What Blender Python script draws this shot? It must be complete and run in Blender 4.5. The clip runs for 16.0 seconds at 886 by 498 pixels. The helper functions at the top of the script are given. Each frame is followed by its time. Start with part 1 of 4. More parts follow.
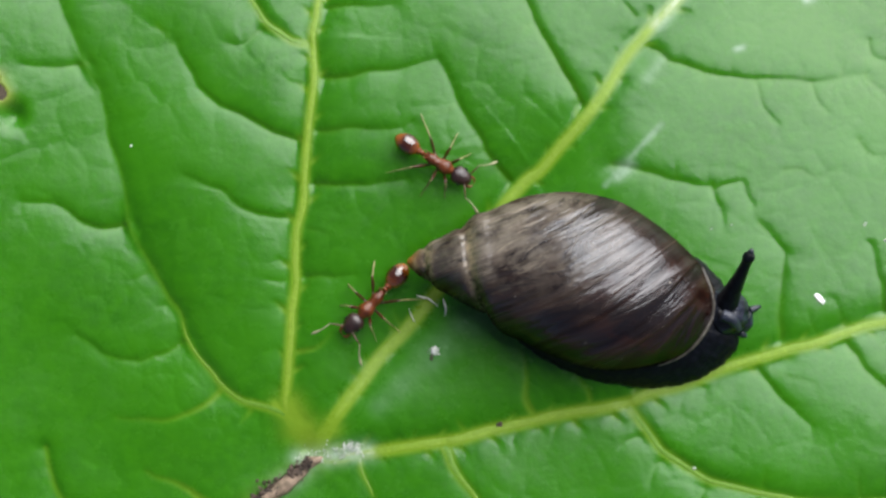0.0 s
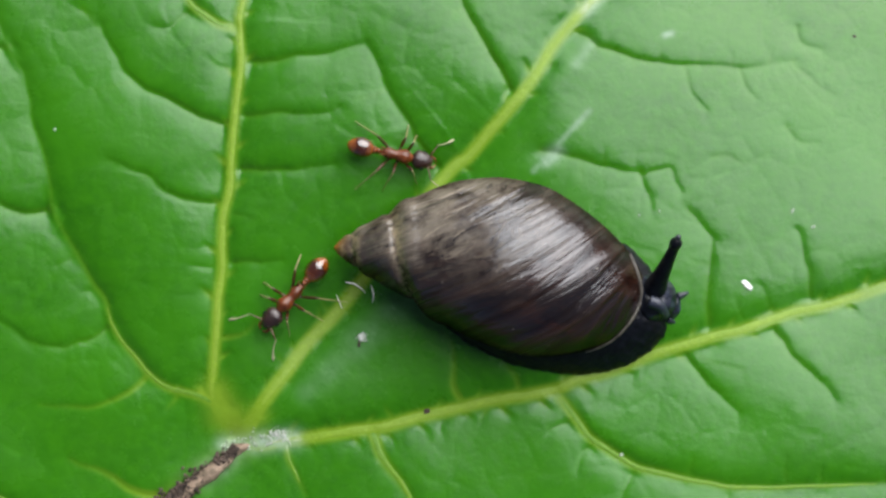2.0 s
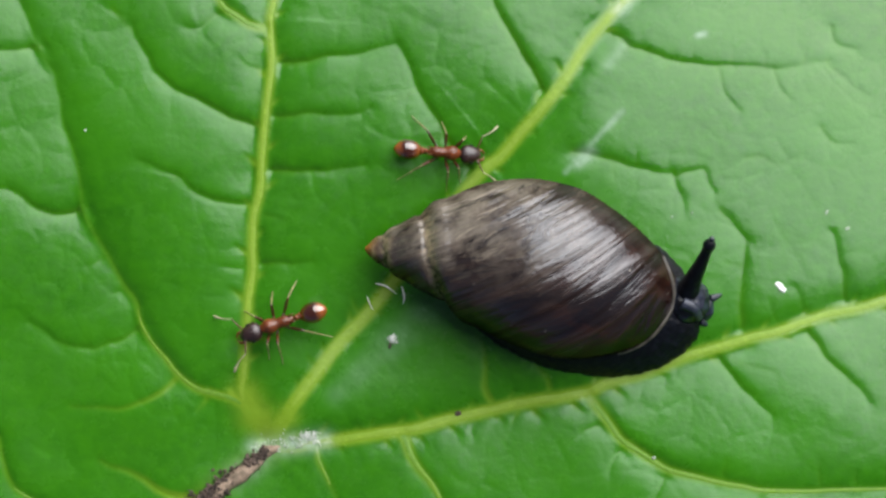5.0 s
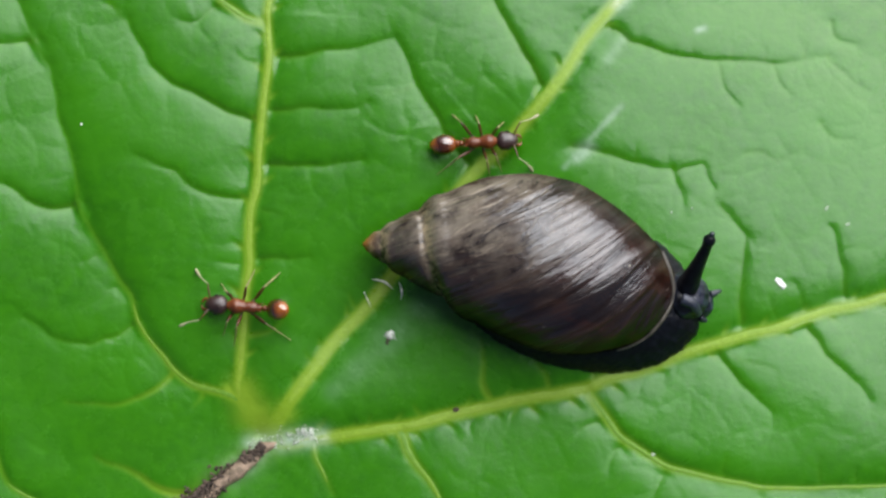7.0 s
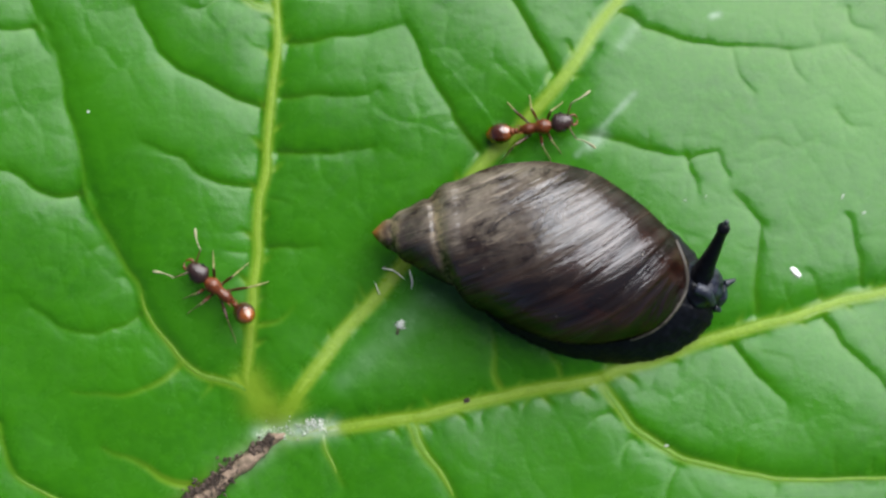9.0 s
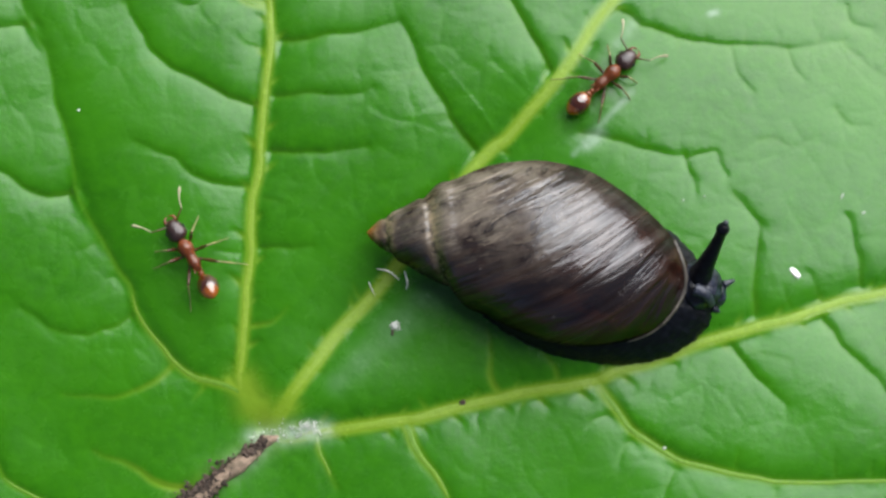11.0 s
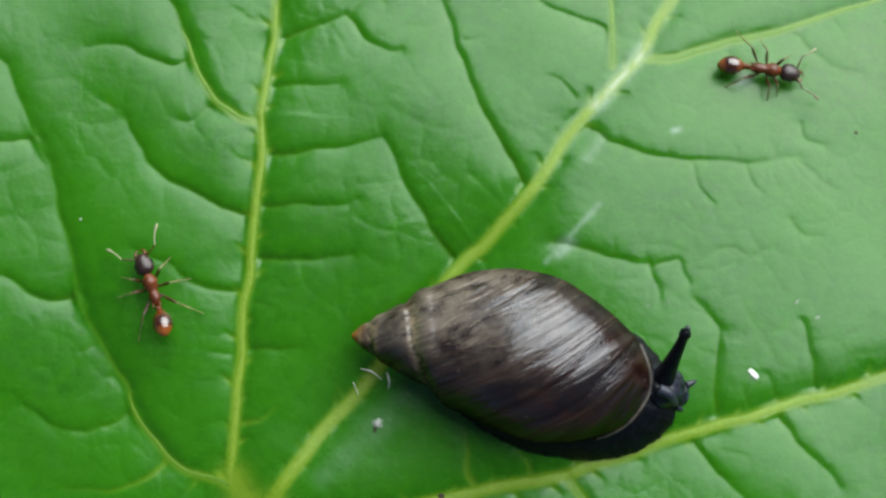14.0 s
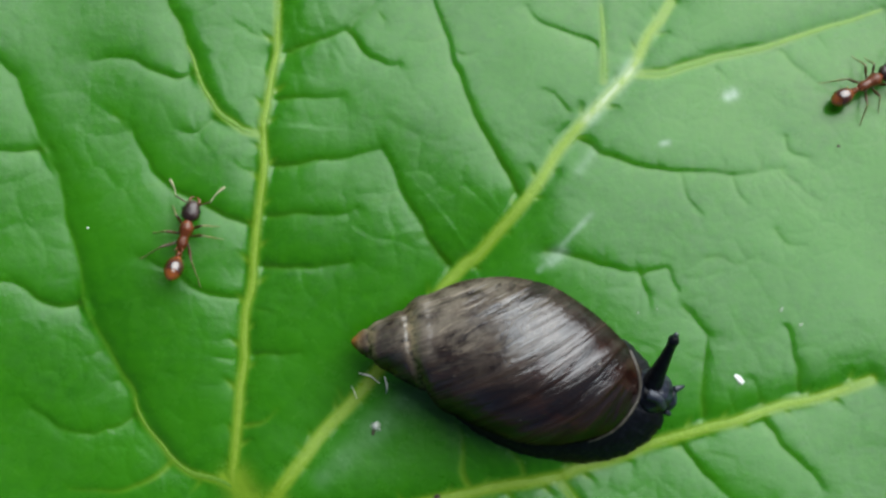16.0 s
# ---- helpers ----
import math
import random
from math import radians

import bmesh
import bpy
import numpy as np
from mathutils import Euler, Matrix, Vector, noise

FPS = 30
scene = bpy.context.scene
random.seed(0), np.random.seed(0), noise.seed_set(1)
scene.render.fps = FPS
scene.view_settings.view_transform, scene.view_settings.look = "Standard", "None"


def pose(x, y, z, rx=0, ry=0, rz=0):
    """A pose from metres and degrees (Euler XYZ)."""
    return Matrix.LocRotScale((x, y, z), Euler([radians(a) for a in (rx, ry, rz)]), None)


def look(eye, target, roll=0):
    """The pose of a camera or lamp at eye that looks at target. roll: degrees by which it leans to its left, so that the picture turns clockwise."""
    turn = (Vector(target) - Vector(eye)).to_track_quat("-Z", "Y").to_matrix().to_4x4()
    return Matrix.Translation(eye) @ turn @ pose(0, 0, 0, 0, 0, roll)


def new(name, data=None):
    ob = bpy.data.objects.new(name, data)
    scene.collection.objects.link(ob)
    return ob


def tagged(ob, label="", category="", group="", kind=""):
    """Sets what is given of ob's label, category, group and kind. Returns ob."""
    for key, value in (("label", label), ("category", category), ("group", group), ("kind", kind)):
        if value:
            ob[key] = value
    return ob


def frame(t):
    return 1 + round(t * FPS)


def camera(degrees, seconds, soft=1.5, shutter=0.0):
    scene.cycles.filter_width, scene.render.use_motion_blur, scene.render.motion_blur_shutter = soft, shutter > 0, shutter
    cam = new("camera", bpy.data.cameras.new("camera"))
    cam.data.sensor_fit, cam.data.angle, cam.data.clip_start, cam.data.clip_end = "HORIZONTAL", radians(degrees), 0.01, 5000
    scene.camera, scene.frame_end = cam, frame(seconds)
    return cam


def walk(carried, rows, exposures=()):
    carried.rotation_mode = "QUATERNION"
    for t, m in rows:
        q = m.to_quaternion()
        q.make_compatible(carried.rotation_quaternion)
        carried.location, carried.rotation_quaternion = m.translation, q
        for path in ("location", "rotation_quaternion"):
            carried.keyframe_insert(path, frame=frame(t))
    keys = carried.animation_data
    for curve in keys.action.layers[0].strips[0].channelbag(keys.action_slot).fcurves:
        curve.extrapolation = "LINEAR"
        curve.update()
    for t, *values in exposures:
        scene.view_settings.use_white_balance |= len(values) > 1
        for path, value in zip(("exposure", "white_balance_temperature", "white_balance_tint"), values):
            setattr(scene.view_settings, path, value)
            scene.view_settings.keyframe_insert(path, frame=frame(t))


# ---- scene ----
cam = camera(28, 16.0, soft=2.7, shutter=0.0)
PATH = [
    (0, pose(-0.00012, 0.00033, 0.08887, 4.940, 3.653, -0.154)),
    (0.5, pose(0.00076, 0.00011, 0.08808, 4.675, 2.908, -0.143)),
    (1, pose(0.00096, 0.00005, 0.08834, 4.602, 1.877, -0.227)),
    (1.5, pose(0.00087, -0.00016, 0.08824, 4.703, 1.803, -0.162)),
    (2, pose(0.00082, 0.00007, 0.08829, 4.675, 1.946, -0.181)),
    (2.5, pose(0.00058, -0.00004, 0.08852, 4.876, 2.400, -0.114)),
    (3, pose(0.00019, -0.00000, 0.08819, 4.595, 2.444, -0.216)),
    (3.5, pose(0.00035, -0.00035, 0.08779, 4.821, 2.312, -0.082)),
    (4, pose(0.00037, 0.00012, 0.08788, 4.686, 2.435, -0.072)),
    (6.5, pose(0.00011, 0.00025, 0.08775, 4.644, 2.710, -0.017)),
    (7, pose(0.00000, -0.00000, 0.08735, 4.678, 2.371, 0.000)),
    (7.5, pose(0.00014, -0.00020, 0.08726, 4.884, 2.162, 0.012)),
    (8, pose(0.00029, 0.00005, 0.08691, 4.561, 2.035, 0.020)),
    (8.5, pose(-0.00003, -0.00018, 0.08685, 4.835, 2.117, 0.066)),
    (9, pose(-0.00011, -0.00032, 0.08631, 4.586, 2.677, 0.019)),
    (9.5, pose(-0.00042, -0.00031, 0.08572, 4.447, 2.665, 0.008)),
    (9.7, pose(-0.00060, -0.00019, 0.08578, 4.395, 2.325, 0.053)),
    (11.8, pose(-0.00085, 0.00022, 0.08512, 4.498, 1.981, -0.127)),
    (12, pose(-0.00105, 0.00035, 0.08587, 5.184, 1.746, -0.153)),
    (12.5, pose(-0.00073, 0.00052, 0.08716, 6.066, 1.652, -0.087)),
    (13, pose(-0.00090, 0.00068, 0.08833, 6.414, 1.104, -0.100)),
    (13.5, pose(-0.00075, 0.00084, 0.08966, 6.767, 1.362, -0.004)),
    (14, pose(-0.00063, 0.00089, 0.09094, 6.882, 1.428, 0.039)),
    (14.5, pose(-0.00059, 0.00064, 0.09159, 6.828, 1.338, 0.030)),
    (15, pose(-0.00108, 0.00081, 0.09290, 6.893, 1.758, 0.072)),
    (15.5, pose(-0.00132, 0.00096, 0.09270, 6.584, 1.135, 0.065)),
    (16, pose(-0.00120, 0.00087, 0.09398, 6.954, 0.907, 0.113)),
]

walk(cam, PATH, exposures=[(0, 0.79, 6500, 10), (9.5, 0.82, 6500, 10), (12, 0.86, 6500, 9), (13, 0.66, 6350, 6), (16, 0.57, 6350, 4)])

# ---- light: broad bright sky to the north-east, dim overhead ----
SUN_EL, SUN_AZ = radians(43), radians(35)
world = bpy.data.worlds.new("sky")
scene.world = world
world.use_nodes = True
sky = world.node_tree.nodes.new("ShaderNodeTexSky")
sky.sky_type, sky.sun_disc = "NISHITA", False
sky.air_density, sky.dust_density, sky.ozone_density = 0.6, 4.0, 0.5
sky.sun_elevation, sky.sun_rotation = SUN_EL, SUN_AZ
backdrop = world.node_tree.nodes["Background"]
world.node_tree.links.new(sky.outputs[0], backdrop.inputs[0])
backdrop.inputs[1].default_value = 0.05
sun = new("sun", bpy.data.lights.new("sun", "SUN"))
sun.data.energy, sun.data.angle, sun.data.color = 4.3, radians(76), (0.955, 0.98, 1.0)
sun_from = Vector((math.sin(SUN_AZ) * math.cos(SUN_EL), math.cos(SUN_AZ) * math.cos(SUN_EL), math.sin(SUN_EL)))
sun.matrix_world = look(sun_from * 0.5, (0, 0, 0))

MM = 0.001


# ---- materials ----
class Nodes:
    """A node material with short helpers; texture coordinates are in millimetres."""

    def __init__(self, name):
        self.mat = bpy.data.materials.new(name)
        self.mat.use_nodes = True
        self.tree = self.mat.node_tree
        self.bsdf = self.tree.nodes["Principled BSDF"]
        coord = self.add("ShaderNodeTexCoord")
        scaled = self.add("ShaderNodeVectorMath", operation="SCALE")
        scaled.inputs["Scale"].default_value = 1000
        self.join(coord.outputs["Object"], scaled.inputs[0])
        self.mm = scaled.outputs[0]

    def add(self, kind, **settings):
        node = self.tree.nodes.new(kind)
        if "operation" in settings:
            node.operation = settings["operation"]
        if "feature" in settings:
            node.feature = settings["feature"]
        if "data_type" in settings:
            node.data_type, node.blend_type = settings["data_type"], settings["blend_type"]
        return node

    def join(self, a, b):
        self.tree.links.new(a, b)

    def noise(self, scale, detail=4, rough=0.6, vector=None, distort=0.0):
        n = self.add("ShaderNodeTexNoise")
        n.inputs["Scale"].default_value, n.inputs["Detail"].default_value = scale, detail
        n.inputs["Roughness"].default_value, n.inputs["Distortion"].default_value = rough, distort
        self.join(vector or self.mm, n.inputs["Vector"])
        return n.outputs[0]

    def ramp(self, value, stops):
        n = self.add("ShaderNodeValToRGB")
        while len(n.color_ramp.elements) < len(stops):
            n.color_ramp.elements.new(0.5)
        for e, (at, colour) in zip(n.color_ramp.elements, stops):
            e.position, e.color = at, (*colour, 1) if len(colour) == 3 else colour
        self.join(value, n.inputs[0])
        return n.outputs[0]

    def mix(self, factor, a, b, blend="MIX"):
        n = self.add("ShaderNodeMix", data_type="RGBA", blend_type=blend)
        for value, slot in ((factor, 0), (a, 6), (b, 7)):
            if isinstance(value, (int, float)):
                n.inputs[slot].default_value = value
            elif isinstance(value, tuple):
                n.inputs[slot].default_value = (*value, 1)
            else:
                self.join(value, n.inputs[slot])
        return n.outputs[2]

    def math(self, operation, a, b=0.0):
        n = self.add("ShaderNodeMath", operation=operation)
        for value, slot in ((a, 0), (b, 1)):
            if isinstance(value, (int, float)):
                n.inputs[slot].default_value = value
            else:
                self.join(value, n.inputs[slot])
        return n.outputs[0]

    def attribute(self, name):
        n = self.add("ShaderNodeAttribute")
        n.attribute_name = name
        return n.outputs["Fac"]

    def bump(self, height, distance, strength=1.0, before=None):
        n = self.add("ShaderNodeBump")
        n.inputs["Distance"].default_value, n.inputs["Strength"].default_value = distance * MM, strength
        self.join(height, n.inputs["Height"])
        if before:
            self.join(before, n.inputs["Normal"])
        return n.outputs[0]

    def finish(self, colour=None, rough=0.5, normal=None, specular=None, coat=None):
        for value, name in ((colour, "Base Color"), (rough, "Roughness"), (normal, "Normal"), (specular, "Specular IOR Level"), (coat, "Coat Weight")):
            if value is None:
                continue
            if isinstance(value, (int, float)):
                self.bsdf.inputs[name].default_value = value
            elif isinstance(value, tuple):
                self.bsdf.inputs[name].default_value = (*value, 1)
            else:
                self.join(value, self.bsdf.inputs[name])
        return self.mat


def leaf_material():
    m = Nodes("leaf_green")
    broad = m.noise(0.12, 3)
    fine = m.noise(1.6, 5, 0.65)
    green = m.ramp(broad, [(0.3, (0.014, 0.096, 0.0008)), (0.7, (0.024, 0.136, 0.0018))])
    green = m.mix(m.ramp(fine, [(0.35, (0, 0, 0)), (0.75, (1, 1, 1))]), green, (0.028, 0.146, 0.002))
    vein = m.attribute("vein")
    colour = m.mix(vein, green, (0.14, 0.24, 0.013))
    film = m.attribute("film")
    dry = m.math("MULTIPLY", film, m.ramp(m.noise(0.8, 4), [(0.3, (0.2, 0.2, 0.2)), (0.7, (1, 1, 1))]))
    colour = m.mix(dry, colour, (0.32, 0.41, 0.34))
    brown = m.attribute("brown")
    colour = m.mix(brown, colour, (0.26, 0.3, 0.06))
    rough = m.ramp(m.noise(0.35, 5, 0.65), [(0.32, (0.2, 0.2, 0.2)), (0.68, (0.34, 0.34, 0.34))])
    normal = m.bump(m.noise(6, 3), 0.02, 0.16)
    normal = m.bump(m.noise(0.9, 3), 0.2, 0.16, normal)
    return m.finish(colour, rough, normal, 0.36)


def vein_material(name, a, b):
    m = Nodes(name)
    colour = m.mix(m.noise(1.2, 4), a, b)
    colour = m.mix(m.ramp(m.noise(5, 4), [(0.5, (0, 0, 0)), (0.8, (0.5, 0.5, 0.5))]), colour, tuple(min(1, 1.4 * v) for v in b))
    dry = m.math("MULTIPLY", m.attribute("film"), m.ramp(m.noise(1.4, 5), [(0.35, (0.1, 0.1, 0.1)), (0.6, (1, 1, 1))]))
    colour = m.mix(dry, colour, (0.45, 0.5, 0.4))
    edge = m.math("MULTIPLY", m.attribute("flank"), m.ramp(m.noise(2.5, 4), [(0.3, (0.35, 0.35, 0.35)), (0.7, (1, 1, 1))]))
    colour = m.mix(edge, colour, (0.115, 0.22, 0.011))
    return m.finish(colour, 0.45, m.bump(m.noise(4, 3), 0.05, 0.5), 0.35)


def shell_material():
    m = Nodes("snail_shell")
    g, c = m.attribute("growth"), m.attribute("along")

    def stretched(across, down, detail, rough=0.6, distort=0.0):
        v = m.add("ShaderNodeCombineXYZ")
        m.join(m.math("MULTIPLY", g, across), v.inputs[0])
        m.join(m.math("MULTIPLY", c, down), v.inputs[1])
        return m.noise(1.0, detail, rough, v.outputs[0], distort)

    streak = stretched(0.6, 0.07, 4, 0.6, 0.6)
    ridge = stretched(2.4, 0.16, 3, 0.6, 0.3)
    fine = stretched(9.0, 0.5, 4)
    patches = stretched(0.55, 0.24, 5, 0.68, 0.8)
    colour = m.ramp(streak, [(0.36, (0.003, 0.001, 0.0006)), (0.52, (0.009, 0.0036, 0.0025)), (0.68, (0.03, 0.016, 0.011))])
    blotch = m.noise(0.55, 5, 0.65, None, 0.6)
    colour = m.mix(m.ramp(blotch, [(0.48, (0, 0, 0)), (0.66, (0.7, 0.7, 0.7))]), colour, (0.024, 0.008, 0.0042))
    # pale wear, together with the upper flank's sheen painted in as diffuse colour
    worn_sheen = m.math("MULTIPLY", m.attribute("pale"), m.ramp(m.noise(0.7, 5, 0.65), [(0.34, (0.1, 0.1, 0.1)), (0.58, (1, 1, 1))]))
    colour = m.mix(worn_sheen, colour, (0.21, 0.178, 0.138))
    colour = m.mix(m.ramp(patches, [(0.5, (0, 0, 0)), (0.6, (0.8, 0.8, 0.8))]), colour, (0.007, 0.0042, 0.0034))
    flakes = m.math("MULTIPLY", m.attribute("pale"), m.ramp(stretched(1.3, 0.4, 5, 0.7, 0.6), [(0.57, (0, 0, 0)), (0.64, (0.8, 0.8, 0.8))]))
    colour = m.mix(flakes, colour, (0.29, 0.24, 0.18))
    band = m.math("MULTIPLY", m.attribute("band"), m.ramp(m.noise(1.8, 5, 0.7), [(0.4, (0.0, 0.0, 0.0)), (0.58, (1, 1, 1))]))
    colour = m.mix(band, colour, (0.38, 0.29, 0.17))
    colour = m.mix(m.attribute("tip"), colour, (0.26, 0.1, 0.02))
    chips = m.ramp(m.noise(2.2, 3, 0.6), [(0.72, (0, 0, 0)), (0.77, (0.8, 0.8, 0.8))])
    colour = m.mix(chips, colour, (0.3, 0.27, 0.23))
    rough = m.ramp(streak, [(0.35, (0.17, 0.17, 0.17)), (0.65, (0.29, 0.29, 0.29))])
    rough = m.mix(m.math("MULTIPLY", band, 0.8), rough, (0.6, 0.6, 0.6))
    normal = m.bump(streak, 0.3, 0.9)
    normal = m.bump(ridge, 0.035, 0.8, normal)
    normal = m.bump(fine, 0.01, 0.4, normal)
    normal = m.bump(m.noise(0.9, 4), 0.13, 0.45, normal)
    gloss = m.math("MULTIPLY", m.ramp(ridge, [(0.34, (0.45, 0.45, 0.45)), (0.55, (1, 1, 1))]), 0.7)
    body, shine, both = m.add("ShaderNodeBsdfDiffuse"), m.add("ShaderNodeBsdfGlossy"), m.add("ShaderNodeAddShader")
    for value, node, name in ((colour, body, "Color"), (normal, body, "Normal"), (rough, shine, "Roughness"), (normal, shine, "Normal")):
        m.join(value, node.inputs[name])
    tint = m.mix(gloss, (0.0, 0.0, 0.0), (0.096, 0.097, 0.1))
    m.join(tint, shine.inputs["Color"])
    m.join(body.outputs[0], both.inputs[0])
    m.join(shine.outputs[0], both.inputs[1])
    m.tree.nodes.remove(m.bsdf)
    m.join(both.outputs[0], m.tree.nodes["Material Output"].inputs["Surface"])
    return m.mat


def skin_material():
    m = Nodes("snail_skin")
    colour = m.ramp(m.noise(2.5, 5), [(0.3, (0.0012, 0.0013, 0.002)), (0.75, (0.005, 0.006, 0.01))])
    bumps = m.add("ShaderNodeTexVoronoi")
    bumps.inputs["Scale"].default_value = 3.2
    m.join(m.mm, bumps.inputs["Vector"])
    return m.finish(colour, 0.4, m.bump(bumps.outputs["Distance"], 0.06, 0.5), 0.15)


def head_material():
    m = Nodes("snail_head")
    colour = m.ramp(m.noise(1.1, 4), [(0.42, (0.0015, 0.0016, 0.0025)), (0.66, (0.022, 0.026, 0.046))])
    bumps = m.add("ShaderNodeTexVoronoi")
    bumps.inputs["Scale"].default_value = 2.6
    m.join(m.mm, bumps.inputs["Vector"])
    return m.finish(colour, 0.32, m.bump(bumps.outputs["Distance"], 0.12, 0.7), 0.35)


def chitin(name, dark, light, rough=0.25, scale=2.5, specular=0.5):
    m = Nodes(name)
    colour = m.ramp(m.noise(scale, 4), [(0.3, dark), (0.7, light)])
    return m.finish(colour, rough, m.bump(m.noise(11, 3), 0.035, 0.7), specular)


def gaster_material():
    m = Nodes("ant_gaster")
    parts = m.add("ShaderNodeSeparateXYZ")
    m.join(m.mm, parts.inputs[0])
    along = m.math("ADD", m.math("MULTIPLY", parts.outputs[0], -0.8), m.math("MULTIPLY", m.noise(2.0, 3), 0.25))
    colour = m.ramp(along, [(0.1, (0.2, 0.055, 0.008)), (0.42, (0.05, 0.011, 0.003)), (0.75, (0.03, 0.007, 0.0025)), (1.0, (0.22, 0.06, 0.008))])
    return m.finish(colour, 0.1, m.bump(m.noise(9, 2), 0.02, 0.3), 0.9, 0.6)


def crumb_material(name, a, b, rough=0.85):
    m = Nodes(name)
    colour = m.ramp(m.noise(3.0, 5), [(0.3, a), (0.7, b)])
    piece = m.add("ShaderNodeNewGeometry").outputs["Random Per Island"]
    colour = m.mix(m.ramp(piece, [(0.5, (0, 0, 0)), (1.0, (0.6, 0.6, 0.6))]), colour, tuple(1.3 * v for v in b))
    return m.finish(colour, rough, m.bump(m.noise(6, 4), 0.1, 0.8))


LEAF = leaf_material()
VEIN = vein_material("vein_pale", (0.115, 0.215, 0.009), (0.18, 0.28, 0.022))
RIB = vein_material("vein_middle", (0.055, 0.16, 0.008), (0.09, 0.195, 0.015))
SHELL, SKIN, HEAD = shell_material(), skin_material(), head_material()
LIP = chitin("shell_lip", (0.03, 0.026, 0.02), (0.08, 0.07, 0.055), 0.35)
PALE_SKIN = chitin("snail_pale_skin", (0.004, 0.005, 0.009), (0.03, 0.036, 0.056), 0.4)
RED = chitin("ant_red", (0.05, 0.011, 0.003), (0.16, 0.04, 0.01), 0.3)
GASTER = gaster_material()
DARK = chitin("ant_head", (0.007, 0.0035, 0.003), (0.034, 0.013, 0.01), 0.34, 1.6, 0.7)
LEG = chitin("ant_leg", (0.008, 0.004, 0.0025), (0.075, 0.022, 0.007), 0.3)
LEG_PALE = chitin("ant_leg_pale", (0.07, 0.06, 0.014), (0.3, 0.28, 0.12), 0.4)
CLUB = chitin("ant_club", (0.1, 0.09, 0.04), (0.38, 0.37, 0.22), 0.5)
SOIL = crumb_material("soil", (0.02, 0.014, 0.008), (0.07, 0.05, 0.03))
DEBRIS = crumb_material("debris", (0.006, 0.004, 0.003), (0.085, 0.058, 0.042))
BARK = crumb_material("stalk", (0.08, 0.06, 0.035), (0.31, 0.22, 0.155), 0.75)
WHITE = crumb_material("white_flake", (0.68, 0.68, 0.64), (0.82, 0.82, 0.78), 0.6)
SILK = crumb_material("silk", (0.22, 0.28, 0.19), (0.42, 0.48, 0.38), 0.6)


# ---- mesh helpers (all lengths in millimetres) ----
def link_mesh(name, verts, faces, material, parent=None, label="", smooth=True, attributes=None):
    me = bpy.data.meshes.new(name)
    me.from_pydata([tuple(v) for v in np.asarray(verts, float) * MM], [], faces)
    me.update()
    if smooth:
        me.polygons.foreach_set("use_smooth", [True] * len(me.polygons))
    for key, values in (attributes or {}).items():
        me.attributes.new(key, "FLOAT", "POINT").data.foreach_set("value", np.asarray(values, np.float32))
    me.materials.append(material)
    ob = new(name, me)
    if parent:
        ob.parent = parent
    return tagged(ob, label) if label else ob


def thing(name, label, category, group="", kind=""):
    ob = new(name)
    ob.empty_display_size = 0.001
    return tagged(ob, label, category, group, kind)


def grid_faces(rows, cols, wrap=False):
    span = cols if wrap else cols - 1
    return [(r * cols + c, r * cols + (c + 1) % cols, (r + 1) * cols + (c + 1) % cols, (r + 1) * cols + c) for r in range(rows - 1) for c in range(span)]


def spline(points, step=0.4):
    """A smooth line through the points, evenly resampled."""
    p = np.asarray(points, float)
    q = np.vstack([2 * p[0] - p[1], p, 2 * p[-1] - p[-2]])
    out = []
    for i in range(1, len(q) - 2):
        n = max(2, int(np.linalg.norm(q[i + 1] - q[i]) / step) + 1)
        for t in np.arange(n) / n:
            out.append(0.5 * (2 * q[i] + (q[i + 1] - q[i - 1]) * t + (2 * q[i - 1] - 5 * q[i] + 4 * q[i + 1] - q[i + 2]) * t**2 + (3 * q[i] - q[i - 1] - 3 * q[i + 1] + q[i + 2]) * t**3))
    return np.array(out + [p[-1]])


def tube(points, radii, sides=8, cap=True):
    """Verts and faces of a round tube along points."""
    p, radii = np.asarray(points, float), np.asarray(radii, float)
    verts, n = [], len(p)
    ahead = np.gradient(p, axis=0)
    ref = np.array((0.0, 0.0, 1.0)) if abs(ahead[0][2]) < 0.8 * np.linalg.norm(ahead[0]) else np.array((1.0, 0.0, 0.0))
    for i in range(n):
        a = ahead[i] / (np.linalg.norm(ahead[i]) + 1e-9)
        u = np.cross(a, ref)
        u /= np.linalg.norm(u) + 1e-9
        ref = np.cross(u, a)
        for k in range(sides):
            w = 2 * math.pi * k / sides
            verts.append(p[i] + radii[i] * (math.cos(w) * u + math.sin(w) * ref))
    faces = grid_faces(n, sides, True)
    if cap:
        faces += [tuple(range(sides))[::-1], tuple(range((n - 1) * sides, n * sides))]
    return verts, faces


def join(*pieces):
    verts, faces = [], []
    for v, f in pieces:
        base = len(verts)
        verts += list(v)
        faces += [tuple(i + base for i in face) for face in f]
    return verts, faces


def blob(centre, radii, turn=None, rows=14, cols=20, shape=None):
    """An ellipsoid along x, bent by shape(u, v, point) where given."""
    verts = []
    for r in range(rows + 1):
        a = math.pi * r / rows
        for c in range(cols):
            b = 2 * math.pi * c / cols
            v = np.array((-math.cos(a), math.sin(a) * math.cos(b), math.sin(a) * math.sin(b)))
            if shape:
                v = shape(v)
            v = v * radii
            if turn is not None:
                v = np.array(turn @ Vector(v))
            verts.append(v + centre)
    return verts, grid_faces(rows + 1, cols, True)


# ---- the leaf ----
JUNCTION = np.array((-13.0, -2.2))
VEINS = []


